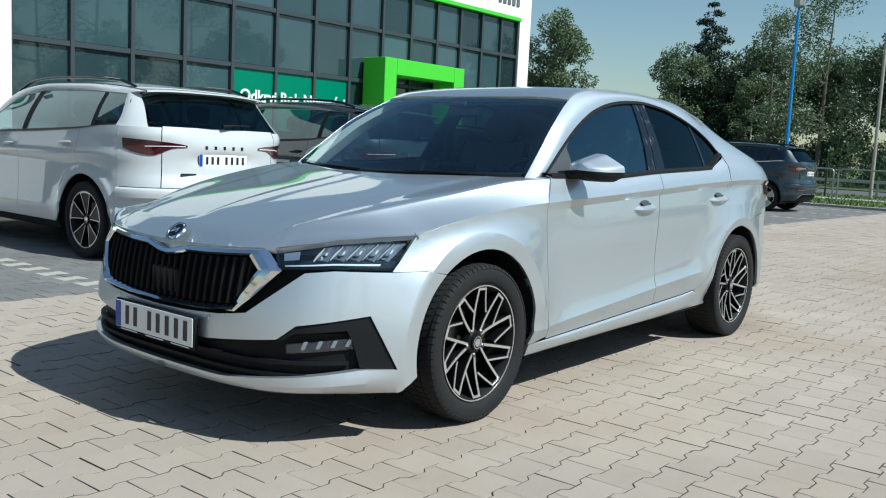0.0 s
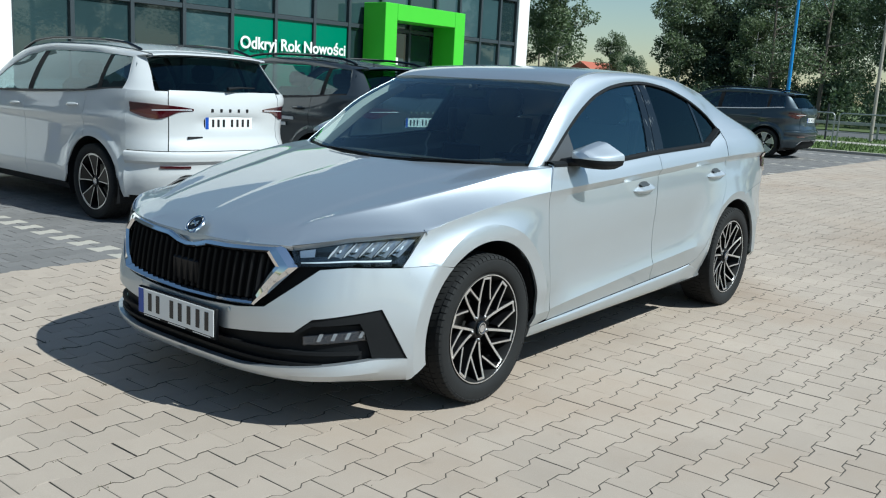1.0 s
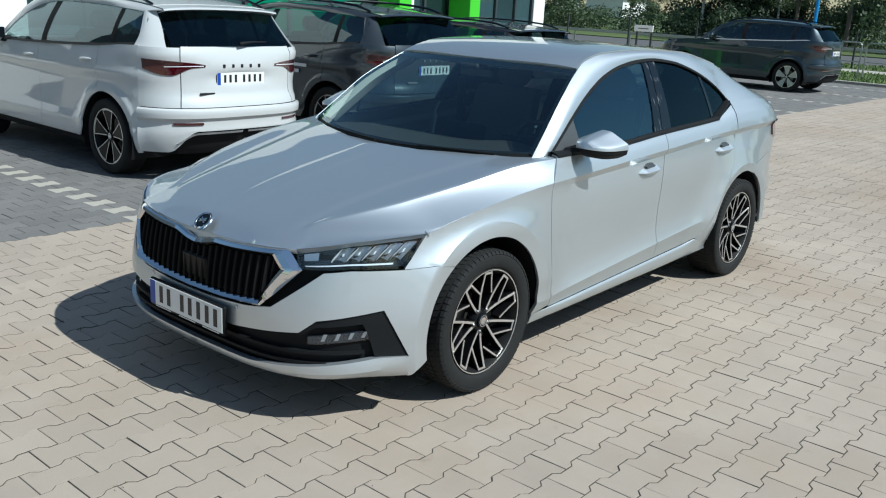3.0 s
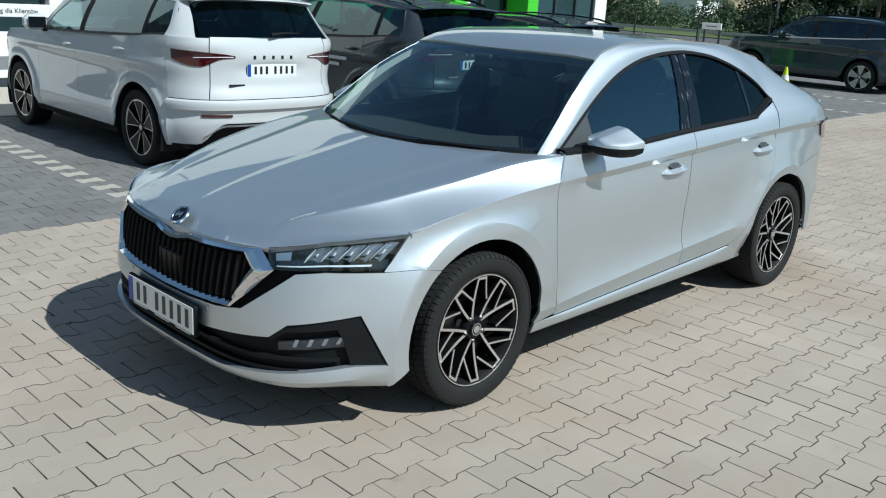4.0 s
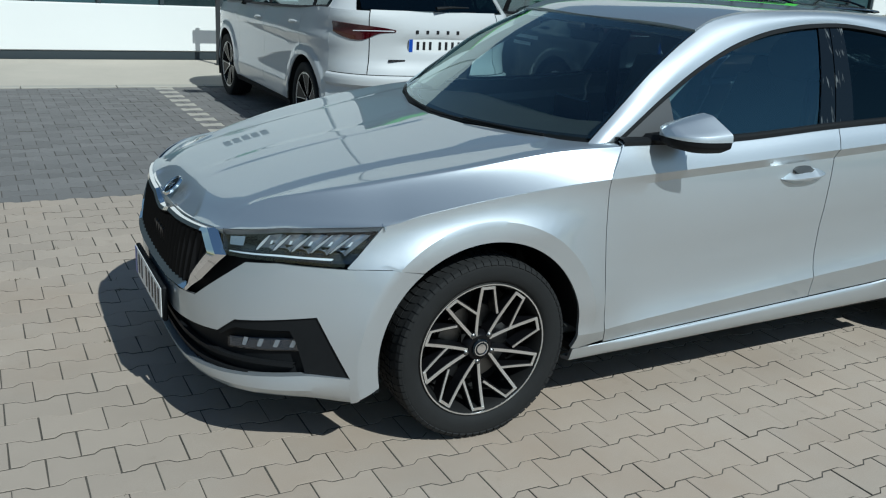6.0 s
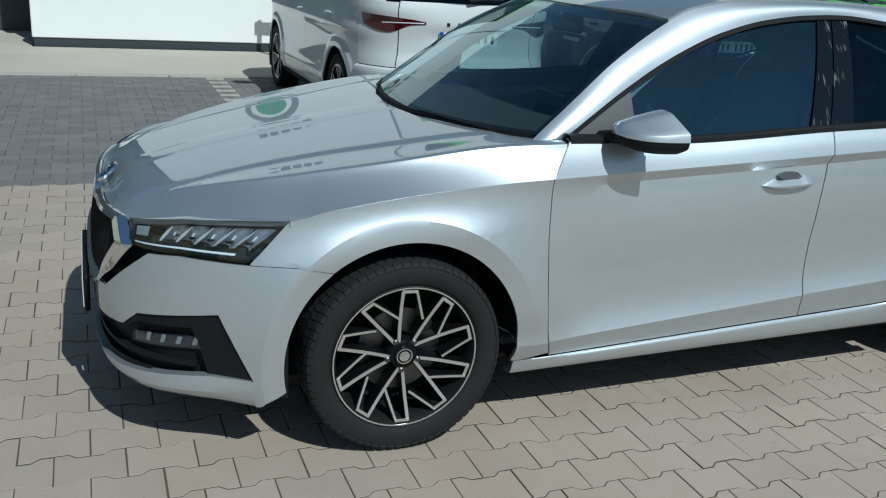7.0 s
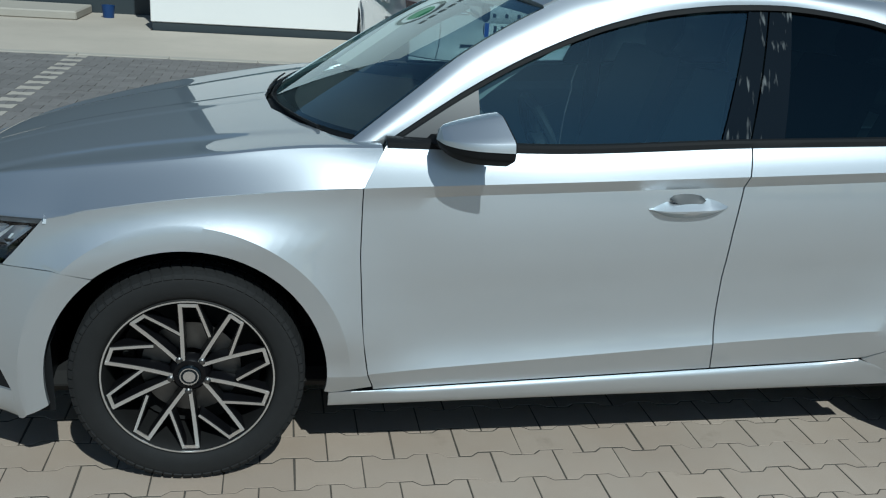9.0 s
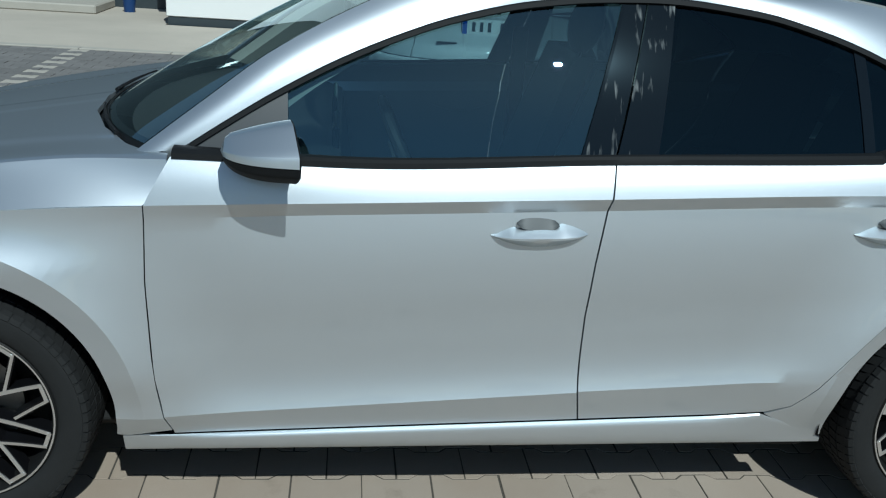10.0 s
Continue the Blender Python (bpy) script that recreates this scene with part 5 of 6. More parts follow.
def seat(x, y, wide=.50):
    st = part("seat", Shape().box((x, y - wide / 2, .42), (x + .50, y + wide / 2, .58), .06), CABIN, car, "dark cloth seat")
    rows = []
    for t in steps(0, 1, 10):
        h = .56 + .60 * t
        w = wide / 2 * (1 - .10 * t ** 3)
        xx = x + .46 + .20 * t
        rows.append([(xx + .09 * (1 - abs(c) ** 4 * .5) * (1 if d > 0 else 0) - (.03 * (abs(c) ** 3) if d < 0 else 0), y + c * w, h) for c, d in ((-1, 1), (-1, -1), (-.7, -1), (0, -1), (.7, -1), (1, -1), (1, 1), (0, 1))])
    part("backrest", Shape().grid(rows, closed=True), CABIN, st)
    hr = Shape()
    hrows = []
    for t in steps(0, 1, 8):
        k = math.sin(math.pi * min(.97, max(.03, t))) ** .35
        hrows.append([(x + .70 + .05 * k * math.cos(a) + .03 * t, y + .135 * k * math.copysign(abs(math.sin(a)) ** .6, math.sin(a)), 1.15 + .20 * t) for a in (2 * math.pi * j / 14 for j in range(14))])
    hr.grid(hrows, closed=True)
    hr.tube([(x + .68, y - .06, 1.10), (x + .70, y - .06, 1.2)], .007, 6).tube([(x + .68, y + .06, 1.10), (x + .70, y + .06, 1.2)], .007, 6)
    part("headrest", hr, CABIN, st)


seat(1.10, -.37)
seat(1.10, .37)
seat(1.98, -.35, .56)
seat(1.98, .35, .56)
part("parcel_shelf", Shape().box((2.62, -.56, .99), (3.4, .56, 1.01), .006), CABIN, car)
for s in (-1, 1):
    rows = []
    for t in steps(0, 1, 14):
        xe = lerp(.47, .985, t)
        y, z = curve(U_W, xe) - .012, curve(U_Z, xe) - .012
        rows.append([(xe + .012, s * y, z), (xe + .05, s * (y - .022), z - .012), (xe + .105, s * (y + .004), z - .03), (xe + .135, s * (y + .03), z - .05)])
    part("pillar_lining", Shape().grid(rows), LINER, car, "pale grey inner lining of the windscreen pillar")
part("interior_mirror", Shape().box((.93, -.115, 1.275), (.96, .115, 1.335), .012), PIANO, car, "black interior mirror")
part("camera_housing", Shape().box((.87, -.06, 1.325), (.99, .06, 1.355), .01), DASH, car)
for s in (-1, 1):
    part("pillar_trim", Shape().box((1.60, s * .66 - .02, .40), (1.66, s * .66 + .02, 1.20), .01), UNDER, car)

# ---- parked sport utility cars ----
SUV_WB, SUV_R = 2.638, .338


def suv_side(x, z):
    w = curve(((.20, .85), (.34, .897), (.43, .906), (.50, .897), (.66, .893), (.82, .894), (.925, .912), (.945, .905), (1.0, .892), (1.2, .845)), z)
    for cx in (0, SUV_WB):
        d = math.hypot(x - cx, z - SUV_R)
        w += .018 * (1 - sm((d - .455) / .05)) * (1 - sm((z - .74) / .12))
    if x < .2:
        a = curve(((.2, .80), (.5, .875), (.8, .86), (1.0, .72), (1.2, .5)), z)
        q = min(1.0, (.2 - x) / (a + .2))
        w *= max(0.0, 1 - q ** 3.4) ** (1 / 3.4)
    if x > 2.6:
        a = curve(((.2, .76), (.32, .83), (.62, .875), (.70, .86), (.76, .825), (.90, .81), (1.0, .82), (1.1, .80), (1.2, .76), (1.5, .56)), z)
        q = min(1.0, (x - 2.6) / a)
        n = 3.2 + 1.3 * sm((z - .99) / .14)
        w *= max(0.0, 1 - q ** n) ** (1 / n)
    return w


def suv_ring(phi, z, out=0.0, tail=True):
    cx, d = (2.6, 1) if tail else (.2, -1)
    c, s = math.cos(radians(phi)), math.sin(radians(phi))
    lo, hi = .1, 1.7
    for _ in range(24):
        r = (lo + hi) / 2
        if suv_side(cx + d * r * c, z) > r * s:
            lo = r
        else:
            hi = r
    r = lo + out
    return cx + d * r * c, r * s, z


def suv_belt(x):
    return curve(((-.7, .98), (.4, 1.045), (1.5, 1.085), (2.4, 1.125), (3.1, 1.17), (3.5, 1.17)), x)


def suv_gw(x, z):
    d = z - suv_belt(x)
    return curve(((.3, .78), (.7, .82), (1.5, .84), (2.5, .82), (3.2, .77)), x) - .30 * d - .55 * d * d


SUV_DLO = ((.50, 1.06), (.75, 1.25), (.95, 1.36), (1.2, 1.44), (1.6, 1.478), (2.2, 1.474), (2.7, 1.455), (2.96, 1.438), (3.02, 1.425), (3.05, 1.39))
SUV_UZ = ((.30, 1.07), (.6, 1.27), (.85, 1.42), (1.1, 1.505), (1.6, 1.545), (2.2, 1.54), (2.8, 1.505), (3.14, 1.465))
SUV_UW = ((.30, .74), (.85, .66), (1.1, .625), (1.6, .62), (2.2, .62), (2.8, .605), (3.14, .608))
SUV_RAIL = ((0, .50, .32), (.15, .85, .75), (.3, 1.2, 1.1), (.6, 2.2, 2.2), (.8, 2.75, 2.80), (1, 2.955, 3.14))


def broad_spokes():
    """Five broad black arms with slim bright outlines, axle along y."""
    turn = pose(0, 0, 0, -90, 0, 0)
    arms, lines = Shape(), Shape()
    def spot(a, r, h):
        return turn @ Vector((r * math.cos(radians(a)), r * math.sin(radians(a)), h))
    def half(r):
        return lerp(15.0, 19.0, (r - .05) / .18)
    for k in range(5):
        o = 72 * k
        arms.grid([[spot(o + half(r) * c, r, -.072 - .022 * r / .23 + (.03 if abs(c) > 1 else 0)) for c in (-1.02, -1, -.4, .4, 1, 1.02)] for r in steps(.03, .232, 6)])
        for c in (-1, 1):
            lines.grid([[spot(o + half(r) * c + d / r, r, -.0745 - .022 * r / .23) for d in (-.16, .16)] for r in steps(.055, .230, 6)])
        lines.grid([[spot(o + half(.228) * c, r, -.0752 - .022 * r / .23) for r in (.224, .231)] for c in steps(-1, 1, 6)])
    return arms, lines


ARM_SHAPE, LINE_SHAPE = broad_spokes()


def suv(name, label, coat, m, rim_mat=DARKRIM, group="parked cars", trim_mat=TRIMBLACK):
    car_ = thing(name, label, "car", group, m)
    def low(x):
        best = (.285 if .4 < x < SUV_WB - .4 else .235) + .03 * sm((x - 2.9) / .4) + .02 * sm((-.4 - x) / .3)
        for cx in (0, SUV_WB):
            d = abs(x - cx)
            if d < .40:
                best = max(best, SUV_R + math.sqrt(.40 ** 2 - d * d))
        return best
    def panel(nm, xs, s, parent=car_, mat=coat, top=None, lab=""):
        rows = []
        for x in xs:
            zb, zt = low(x), (top(x) if top else suv_belt(x))
            rows.append([(x, s * suv_side(x, z), z) for z in steps(zb, zt, 24)])
        return part(nm, Shape().sheet(outward(rows), .012, .002), mat, parent, lab, sharp=30)
    for s in (-1, 1):
        fx = sorted(set(steps(-.45, .52, 16) + [-.399, -.39, -.37, -.34, .34, .37, .39, .399]))
        panel("fender", fx, s)
        fd = panel("front_door", steps(.52, 1.45, 8), s)
        rdoor = panel("rear_door", sorted(set(steps(1.45, 2.52, 12) + [SUV_WB + a for a in (-.399, -.385, -.36, -.32, -.26, -.19)])), s)
        qx = sorted(set(steps(2.52, 3.10, 12) + [SUV_WB + a for a in (-.06, 0, .06, .19, .26, .32, .36, .385, .399)]))
        panel("quarter_panel", qx, s)
        for o, x0, z0 in ((fd, 1.19, .955), (rdoor, 2.24, .995)):
            part("handle", Shape().tube([(x0 + .2 * t, s * (suv_side(x0 + .2 * t, z0) + .012 + .016 * math.sin(math.pi * t)), z0 + .01 * t) for t in steps(0, 1, 8)], [.006, .012, .014, .015, .015, .015, .014, .012, .006], 8), coat, o)
        nose_rows = [[suv_ring(f, lerp(.24, curve(((0, .92), (30, .93), (58, .965)), f), v), tail=False) for v in steps(0, 1, 12)] for f in steps(0, 57, 14)]
        part("front_bumper", Shape().sheet(outward(flip(nose_rows, s)), .012, .002), coat, car_, sharp=30)
        hl = [[suv_ring(f, lerp(.76, .87, v), .004, False) for v in (0, .5, 1)] for f in steps(26, 54, 8)]
        part("headlight", Shape().sheet(outward(flip(hl, s)), .01), SMOKE, car_, "dark headlight")
        # tail corner and bumper
        tail_rows = [[suv_ring(f, lerp(.66, 1.165, v)) for v in steps(0, 1, 12)] for f in steps(38.4, 60, 8)]
        part("tail_corner", Shape().sheet(outward(flip(tail_rows, s)), .012, .0008), coat, car_, sharp=30)
        bump = []
        for f in steps(0, 60, 24):
            z_under = lerp(.455, .27, sm((f - 30) / 15))
            zs = steps(z_under, .47, 3) + [.50, .545, .56, .572, .60, .63, .643, .655]
            bump.append([suv_ring(f, z, curve(((.26, 0), (.40, .008), (.465, .010), (.50, .001), (.545, .003), (.572, .028), (.63, .033), (.643, .028), (.655, .006)), z)) for z in zs])
        part("rear_bumper", Shape().sheet(outward(flip(bump, s)), .02, .0), coat, car_, sharp=30)
        dif = [[suv_ring(f, lerp(.24, lerp(.46, .30, sm((f - 30) / 15)), v), -.02 - .05 * (1 - v)) for v in steps(0, 1, 5)] for f in steps(0, 41, 12)]
        part("diffuser", Shape().sheet(outward(flip(dif, s)), .02), TRIMBLACK, car_, "black plastic under the rear bumper")
        ex = [[suv_ring(f, z + lerp(-.012, -.13, sm((f - 30) / 15)), o) for z, o in ((.434, -.012), (.438, .010), (.454, .012), (.462, -.012))] for f in steps(2, 41, 14)]
        part("bumper_trim", Shape().grid(outward(flip(ex, s))), CHROME, car_, "slim bright trim along the diffuser")
        rf = [[suv_ring(f, z, .010) for z in (.512, .532)] for f in steps(27, 42, 6)]
        part("rear_reflector", Shape().sheet(outward(flip(rf, s)), .006), REDLAMP, car_, "slim red reflector in the bumper")
        # tail lamp: broad at the corner, thin towards the middle
        tl = [[suv_ring(f, lerp(curve(((25, 1.005), (32, .995), (43, .93), (47, .935), (57, .985)), f), curve(((25, 1.022), (32, 1.038), (57, 1.065)), f), v), .007) for v in steps(0, 1, 4)] for f in steps(25, 57, 16)]
        lamp = part("tail_light", Shape().sheet(outward(flip(tl, s)), .02), REDLAMP, car_, "angular red tail light tapering inwards", sharp=40)
        st = [[suv_ring(f, curve(((21, 1.013), (30, 1.012), (50, 1.0)), f) + dz, .0095) for dz in (-.0035, .0035)] for f in steps(26, 46, 8)]
        part("light_strip", Shape().grid(outward(flip(st, s))), LED, lamp, "pale strip in the tail light")
        # glass and rails
        def prow(xl, xr, n=8, zlo=.008, zhi=.008, off=.004):
            out = []
            for u in steps(0, 1, n):
                x = lerp(xl, xr, u)
                out.append([(x, s * (suv_gw(x, z) - off), z) for z in steps(suv_belt(x) + zlo, max(suv_belt(x) + zlo + .001, curve(SUV_DLO, x) - zhi), 5)])
            return out
        part("window", Shape().grid(outward(prow(.60, 1.40))), CARGLASS, fd, "side window")
        part("window", Shape().grid(outward(prow(1.50, 2.60))), CARGLASS, rdoor, "dark side window")
        part("quarter_window", Shape().grid(outward(prow(2.66, 3.05))), CARGLASS, car_, "dark rear quarter window")
        for a, b in ((1.40, 1.50), (2.60, 2.66)):
            part("pillar_cover", Shape().grid(outward(prow(a, b, 2, off=.001))), TRIMBLACK, car_)
        trim = [[(x, s * (suv_gw(x, z) + o), z) for z, o in ((suv_belt(x) - .004, .05), (suv_belt(x) + .008, .012), (suv_belt(x) + .016, .002))] for x in steps(.45, 3.06, 30)]
        part("window_trim", Shape().grid(outward(trim)), trim_mat, car_)
        rr = []
        for t in steps(0, 1, 40):
            xl, xu = lin([(a, b) for a, b, c in SUV_RAIL], t), lin([(a, c) for a, b, c in SUV_RAIL], t)
            zl = curve(SUV_DLO, xl)
            wl = suv_gw(xl, zl) + .002
            rr.append([(lerp(xl, xu, k), s * (lerp(wl, curve(SUV_UW, xu), k) + .012 * math.sin(math.pi * k)), lerp(zl, curve(SUV_UZ, xu), k) + .008 * math.sin(math.pi * k)) for k in steps(0, 1, 5)])
        part("roof_edge", Shape().sheet(outward(rr), .01), coat, car_, sharp=40)
        dp = []
        for v in steps(0, 1, 12):
            lx, lz = lin(((0, 3.035), (.3, 3.035), (1, 2.955)), v), lin(((0, 1.150), (.3, 1.25), (1, curve(SUV_DLO, 2.955))), v)
            rx, ry, rz = lerp(3.308, 3.03, v), lerp(.650, .608, v), lerp(1.150, 1.472, v)
            row = []
            for k in steps(0, 1, 8):
                x, z = lerp(lx, rx, k), lerp(lz, rz, k)
                y = lerp(suv_gw(lx, lz) + .002, ry, k ** 1.5) + .012 * math.sin(math.pi * k)
                row.append((x, s * lerp(y, max(y, suv_side(x, z)), (1 - v) ** 4), z))
            dp.append(row)
        part("rear_pillar", Shape().sheet(outward(dp), .01), coat, car_, sharp=40)
        part("roof_bar", Shape().tube([(x, s * (curve(SUV_UW, x) - .015), curve(SUV_UZ, x) + .015 + .035 * min(1, math.sin(math.pi * (x - .95) / 2.0) * 3)) for x in steps(.95, 2.95, 20)], .014, 8), PIANO, car_, "black roof rail")
        mir = part("door_mirror", Shape().box((.66, -.11, -.075), (.80, .11, .075), .045, pose(0, s * .99, 1.13)), coat, car_)
        part("mirror_glass", Shape().box((.799, -.085, -.052), (.804, .085, .052), .002, pose(0, s * .99, 1.13)), PIANO, mir, "dark mirror glass")
        part("mirror_foot", Shape().box((.68, -.06, -.03), (.78, .06, .03), .02, pose(0, s * .87, 1.07)), PLASTIC, mir)
        clad = [[(x, s * (suv_side(x, z) + o), z) for z, o in ((.215, -.03), (.225, -.004), (.28, .002), (.284, -.012))] for x in steps(.41, SUV_WB - .41, 12)]
        part("sill_cladding", Shape().grid(outward(clad)), PLASTIC, car_, "black plastic strip under the doors", sharp=30)
        for cx in (0, SUV_WB):
            rows = [[(cx + .41 * math.cos(radians(a)), s * y, SUV_R + .41 * math.sin(radians(a))) for y in (.55, .89)] for a in steps(-22, 202, 20)]
            part("wheel_liner", Shape().grid(rows), PLASTIC, car_)
            wh = new("wheel", first.data)
            wh.parent = car_
            wh.matrix_basis = pose(cx, s * .782, SUV_R, 0, 20 + 40 * cx, 0 if s < 0 else 180) @ Matrix.Diagonal((1.04, 1, 1.04, 1))
            part("spokes", ARM_SHAPE, rim_mat, wh, "broad gloss black spokes" if rim_mat is DARKRIM else "broad silver spokes")
            part("spoke_edging", LINE_SHAPE, SATIN, wh)
            for kid in kids:
                if kid.name.startswith(("tyre", "tread", "rim", "hub", "cap_mark", "brake_disc", "backing")):
                    c2 = new(kid.name.split(".")[0], kid.data)
                    c2.parent = wh
    bon = []
    for x in steps(-.62, .34, 14):
        w = suv_side(x, suv_belt(x) - .02) - .01
        bon.append([(x, k * w, lerp(curve(((-.66, .90), (-.5, .97), (0, 1.03), (.34, 1.07)), x), suv_belt(x), abs(k) ** 4)) for k in steps(-1, 1, 12)])
    part("bonnet", Shape().sheet(outward(bon), .01), coat, car_, sharp=40)
    roof_ = [[(x, k * (curve(SUV_UW, x) - .004), lerp(curve(((1.1, 1.545), (1.6, 1.585), (2.2, 1.58), (3.12, 1.50)), x), curve(SUV_UZ, x) + .006, abs(k) ** 2.5)) for k in steps(-1, 1, 14)] for x in steps(1.1, 3.12, 16)]
    part("roof", Shape().grid(outward(roof_)), coat, car_)
    sp = [[(x - .03 * k * k, k * .606, z - .022 * abs(k) ** 3) for x, z in ((3.0, 1.512), (3.17, 1.492), (3.185, 1.480), (3.09, 1.462))] for k in steps(-1, 1, 12)]
    part("roof_spoiler", Shape().sheet(outward(sp), .006), coat, car_)
    def scr(x0, z0, w0, x1, z1, w1, bow):
        return [[(lerp(x0, x1, v) + bow * (1 - k * k), k * lerp(w0, w1, v), lerp(z0, z1, v)) for k in steps(-1, 1, 12)] for v in steps(0, 1, 6)]
    part("windscreen", Shape().grid(outward(scr(.36, 1.07, .73, 1.11, 1.52, .615, -.14))), GLASS, car_)
    part("rear_window", Shape().grid(outward(scr(3.305, 1.175, .645, 3.03, 1.472, .606, .08))), PRIVACY, car_, "dark rear window")
    part("rear_wiper", Shape().tube([(3.41, -.02, 1.20), (3.40, .12, 1.215), (3.38, .30, 1.215)], [.018, .010, .006], 6), PLASTIC, car_)
    gate_ = [[suv_ring(max(abs(f), .05), z, -.035 * sm(1 - abs(z - .905) / .07) * sm(1 - abs(f) / 24 * .8) * (1 if abs(f) < 24 else 0)) for z in steps(.66, 1.175, 16)] for f in steps(-38, 38, 30)]
    gate_ = [[(x, math.copysign(y, f), z) for x, y, z in r] for f, r in zip(steps(-38, 38, 30), gate_)]
    tg = part("tailgate", Shape().sheet(outward(gate_), .01, .0008), coat, car_, "tailgate with a hollow for the plate", sharp=40)
    xr_ = suv_ring(.05, .9)[0]
    pl = part("number_plate", Shape().box((xr_ - .022, -.264, .835), (xr_ - .006, .264, .955), .003), PLASTIC, car_, "number plate with dark bars")
    part("plate_face", Shape().box((xr_ - .0055, -.258, .845), (xr_ - .003, .258, .952)), PLATE, pl, smooth=False)
    part("plate_band", Shape().box((xr_ - .0025, -.256, .847), (xr_ - .0015, -.222, .950)), PLATEBLUE, pl, smooth=False)
    for y in (-.175, -.118, -.06, .03, .09, .15, .21):
        part("bar", Shape().box((xr_ - .0025, y - .012, .866), (xr_ - .001, y + .012, .932)), INK, pl, smooth=False)
    for k in range(5):
        x_, y_, z_ = suv_ring(max(.05, abs(k - 2) * 4.2), 1.01, .002)
        part("badge_bar", Shape().box((x_ - .01, (k - 2) * .095 - .013, z_ - .015), (x_ + .004, (k - 2) * .095 + .013, z_ + .015), .004), INK if coat is WHITE else CHROME, tg, smooth=False)
    x_, y_, z_ = suv_ring(24, .775, .002)
    part("badge_bar", Shape().box((x_ - .012, -y_ - .075, .766), (x_ + .006, -y_ + .075, .784), .003), INK if coat is WHITE else CHROME, tg, smooth=False)
    part("underbody", Shape().box((-.6, -.74, .19), (3.0, .74, .30), .02), UNDER, car_)
    part("cabin_block", Shape().box((-.6, -.52, .30), (3.2, .52, .80), .05), UNDER, car_)
    part("dashboard", Shape().box((.55, -.72, .8), (.95, .72, 1.08), .05), DASH, car_)
    for x0 in (1.15, 1.95):
        for y0 in (-.36, .36):
            st_ = part("seat", Shape().box((x0 + .42, y0 - .25, .78), (x0 + .58, y0 + .25, 1.22), .06), CABIN, car_)
            part("headrest", Shape().box((x0 + .52, y0 - .13, 1.23), (x0 + .62, y0 + .13, 1.40), .045), CABIN, st_)
    part("parcel_shelf", Shape().box((2.7, -.68, 1.08), (3.3, .68, 1.10), .004), CABIN, car_)
    return car_


suv("white_suv", "white sport utility car with black wheels and dark glass", WHITE, pose(2.015, 6.95, 0, 0, 0, -89.8))
grey_suv = suv("grey_suv", "dark grey sport utility car beside the white one", GREY, pose(4.72, 7.0, 0, 0, 0, -90))
suv("black_car", "low black car parked beyond the dark grey one", BLACKPAINT, pose(7.4, 7.1, 0, 0, 0, -90) @ Matrix.Diagonal((1, 1, .90, 1)))
suv("blue_grey_suv", "blue grey sport utility car with silver wheels", BLUEGREY, pose(19.3, 7.2, 0, 0, 0, -90) @ Matrix.Diagonal((1, 1, 1.03, 1)), rim_mat=ALLOY, trim_mat=ALLOY)
# plain bars of unreadable lettering on the grey car's door
for k, (x0, x1, z) in enumerate(((1.82, 2.28, .86), (1.82, 2.15, .79))):
    part("door_lettering", Shape().box((x0, -.9185, z), (x1, -.909, z + .035)), SIGNWHITE, grey_suv, "pale unreadable lettering", smooth=False)

# ---- railings, signs, poles ----
for k in range(7):
    y0 = 5.15 - 1.78 * (k - 1)
    hoop = thing("railing", "galvanised steel hoop railing set in the grass verge", "railing", "hoop railings")
    pts = [(26.5, y0, 0.02), (26.5, y0, .95)] + [(26.5, y0 - .12 + .12 * math.cos(a), .95 + .12 * math.sin(a)) for a in (math.pi / 8 * j for j in range(1, 5))]
    pts += [(26.5, y0 - 1.52 - .12 * math.sin(a), .95 + .12 * math.cos(a)) for a in (math.pi / 8 * j for j in range(0, 5))] + [(26.5, y0 - 1.64, .02)]
    part("hoop", Shape().tube(pts, .025, 8), GALV, hoop)
    part("rail", Shape().tube([(26.5, y0, .5), (26.5, y0 - 1.64, .5)], .014, 6), GALV, hoop)
for k in range(16):
    fp = thing("fence_post", "thin dark fence post in the grass", "post", "fence posts")
    part("shaft", Shape().box((32.0 - .03, 4 + 3.1 * k - .03, .03), (32.0 + .03, 4 + 3.1 * k + .03, 1.35), .004), DARKPOST, fp)
fence_rail = thing("guard_rail", "low steel guard rail along the street", "railing")
part("beam", Shape().box((35.0, 2, .55), (35.06, 60, .68), .01), GALV, fence_rail)
for k in range(19):
    part("post", Shape().box((35.065, 3 + 3 * k, 0.03), (35.12, 3.08 + 3 * k, .66)), GALV, fence_rail, smooth=False)
sg = thing("small_sign", "small white sign board on two short posts", "sign")
part("board", Shape().box((23.95, 11.05, 1.0), (24.0, 11.72, 1.2), .005), SIGNWHITE, sg)
part("text_bar", Shape().box((23.945, 11.2, 1.08), (23.949, 11.58, 1.11)), SIGNGREY, sg, smooth=False)
for y in (11.12, 11.64):
    part("post", Shape().box((24.003, y - .03, 0.03), (24.05, y + .03, 1.15), .004), DARKPOST, sg)
cone = thing("traffic_cone", "yellow traffic cone with a white band", "cone")
part("body", Shape().lathe(((.14, .03), (.085, .25), (.082, .25)), 20, pose(16.5, 5.4, 0)).lathe(((.058, .36), (.025, .52), (.0001, .525)), 20, pose(16.5, 5.4, 0)), CONE, cone)
part("band", Shape().lathe(((.0845, .25), (.0585, .36)), 20, pose(16.5, 5.4, 0)), CONEBAND, cone)
part("base", Shape().box((16.3, 5.2, 0.0), (16.7, 5.6, .03), .01), PLASTIC, cone)


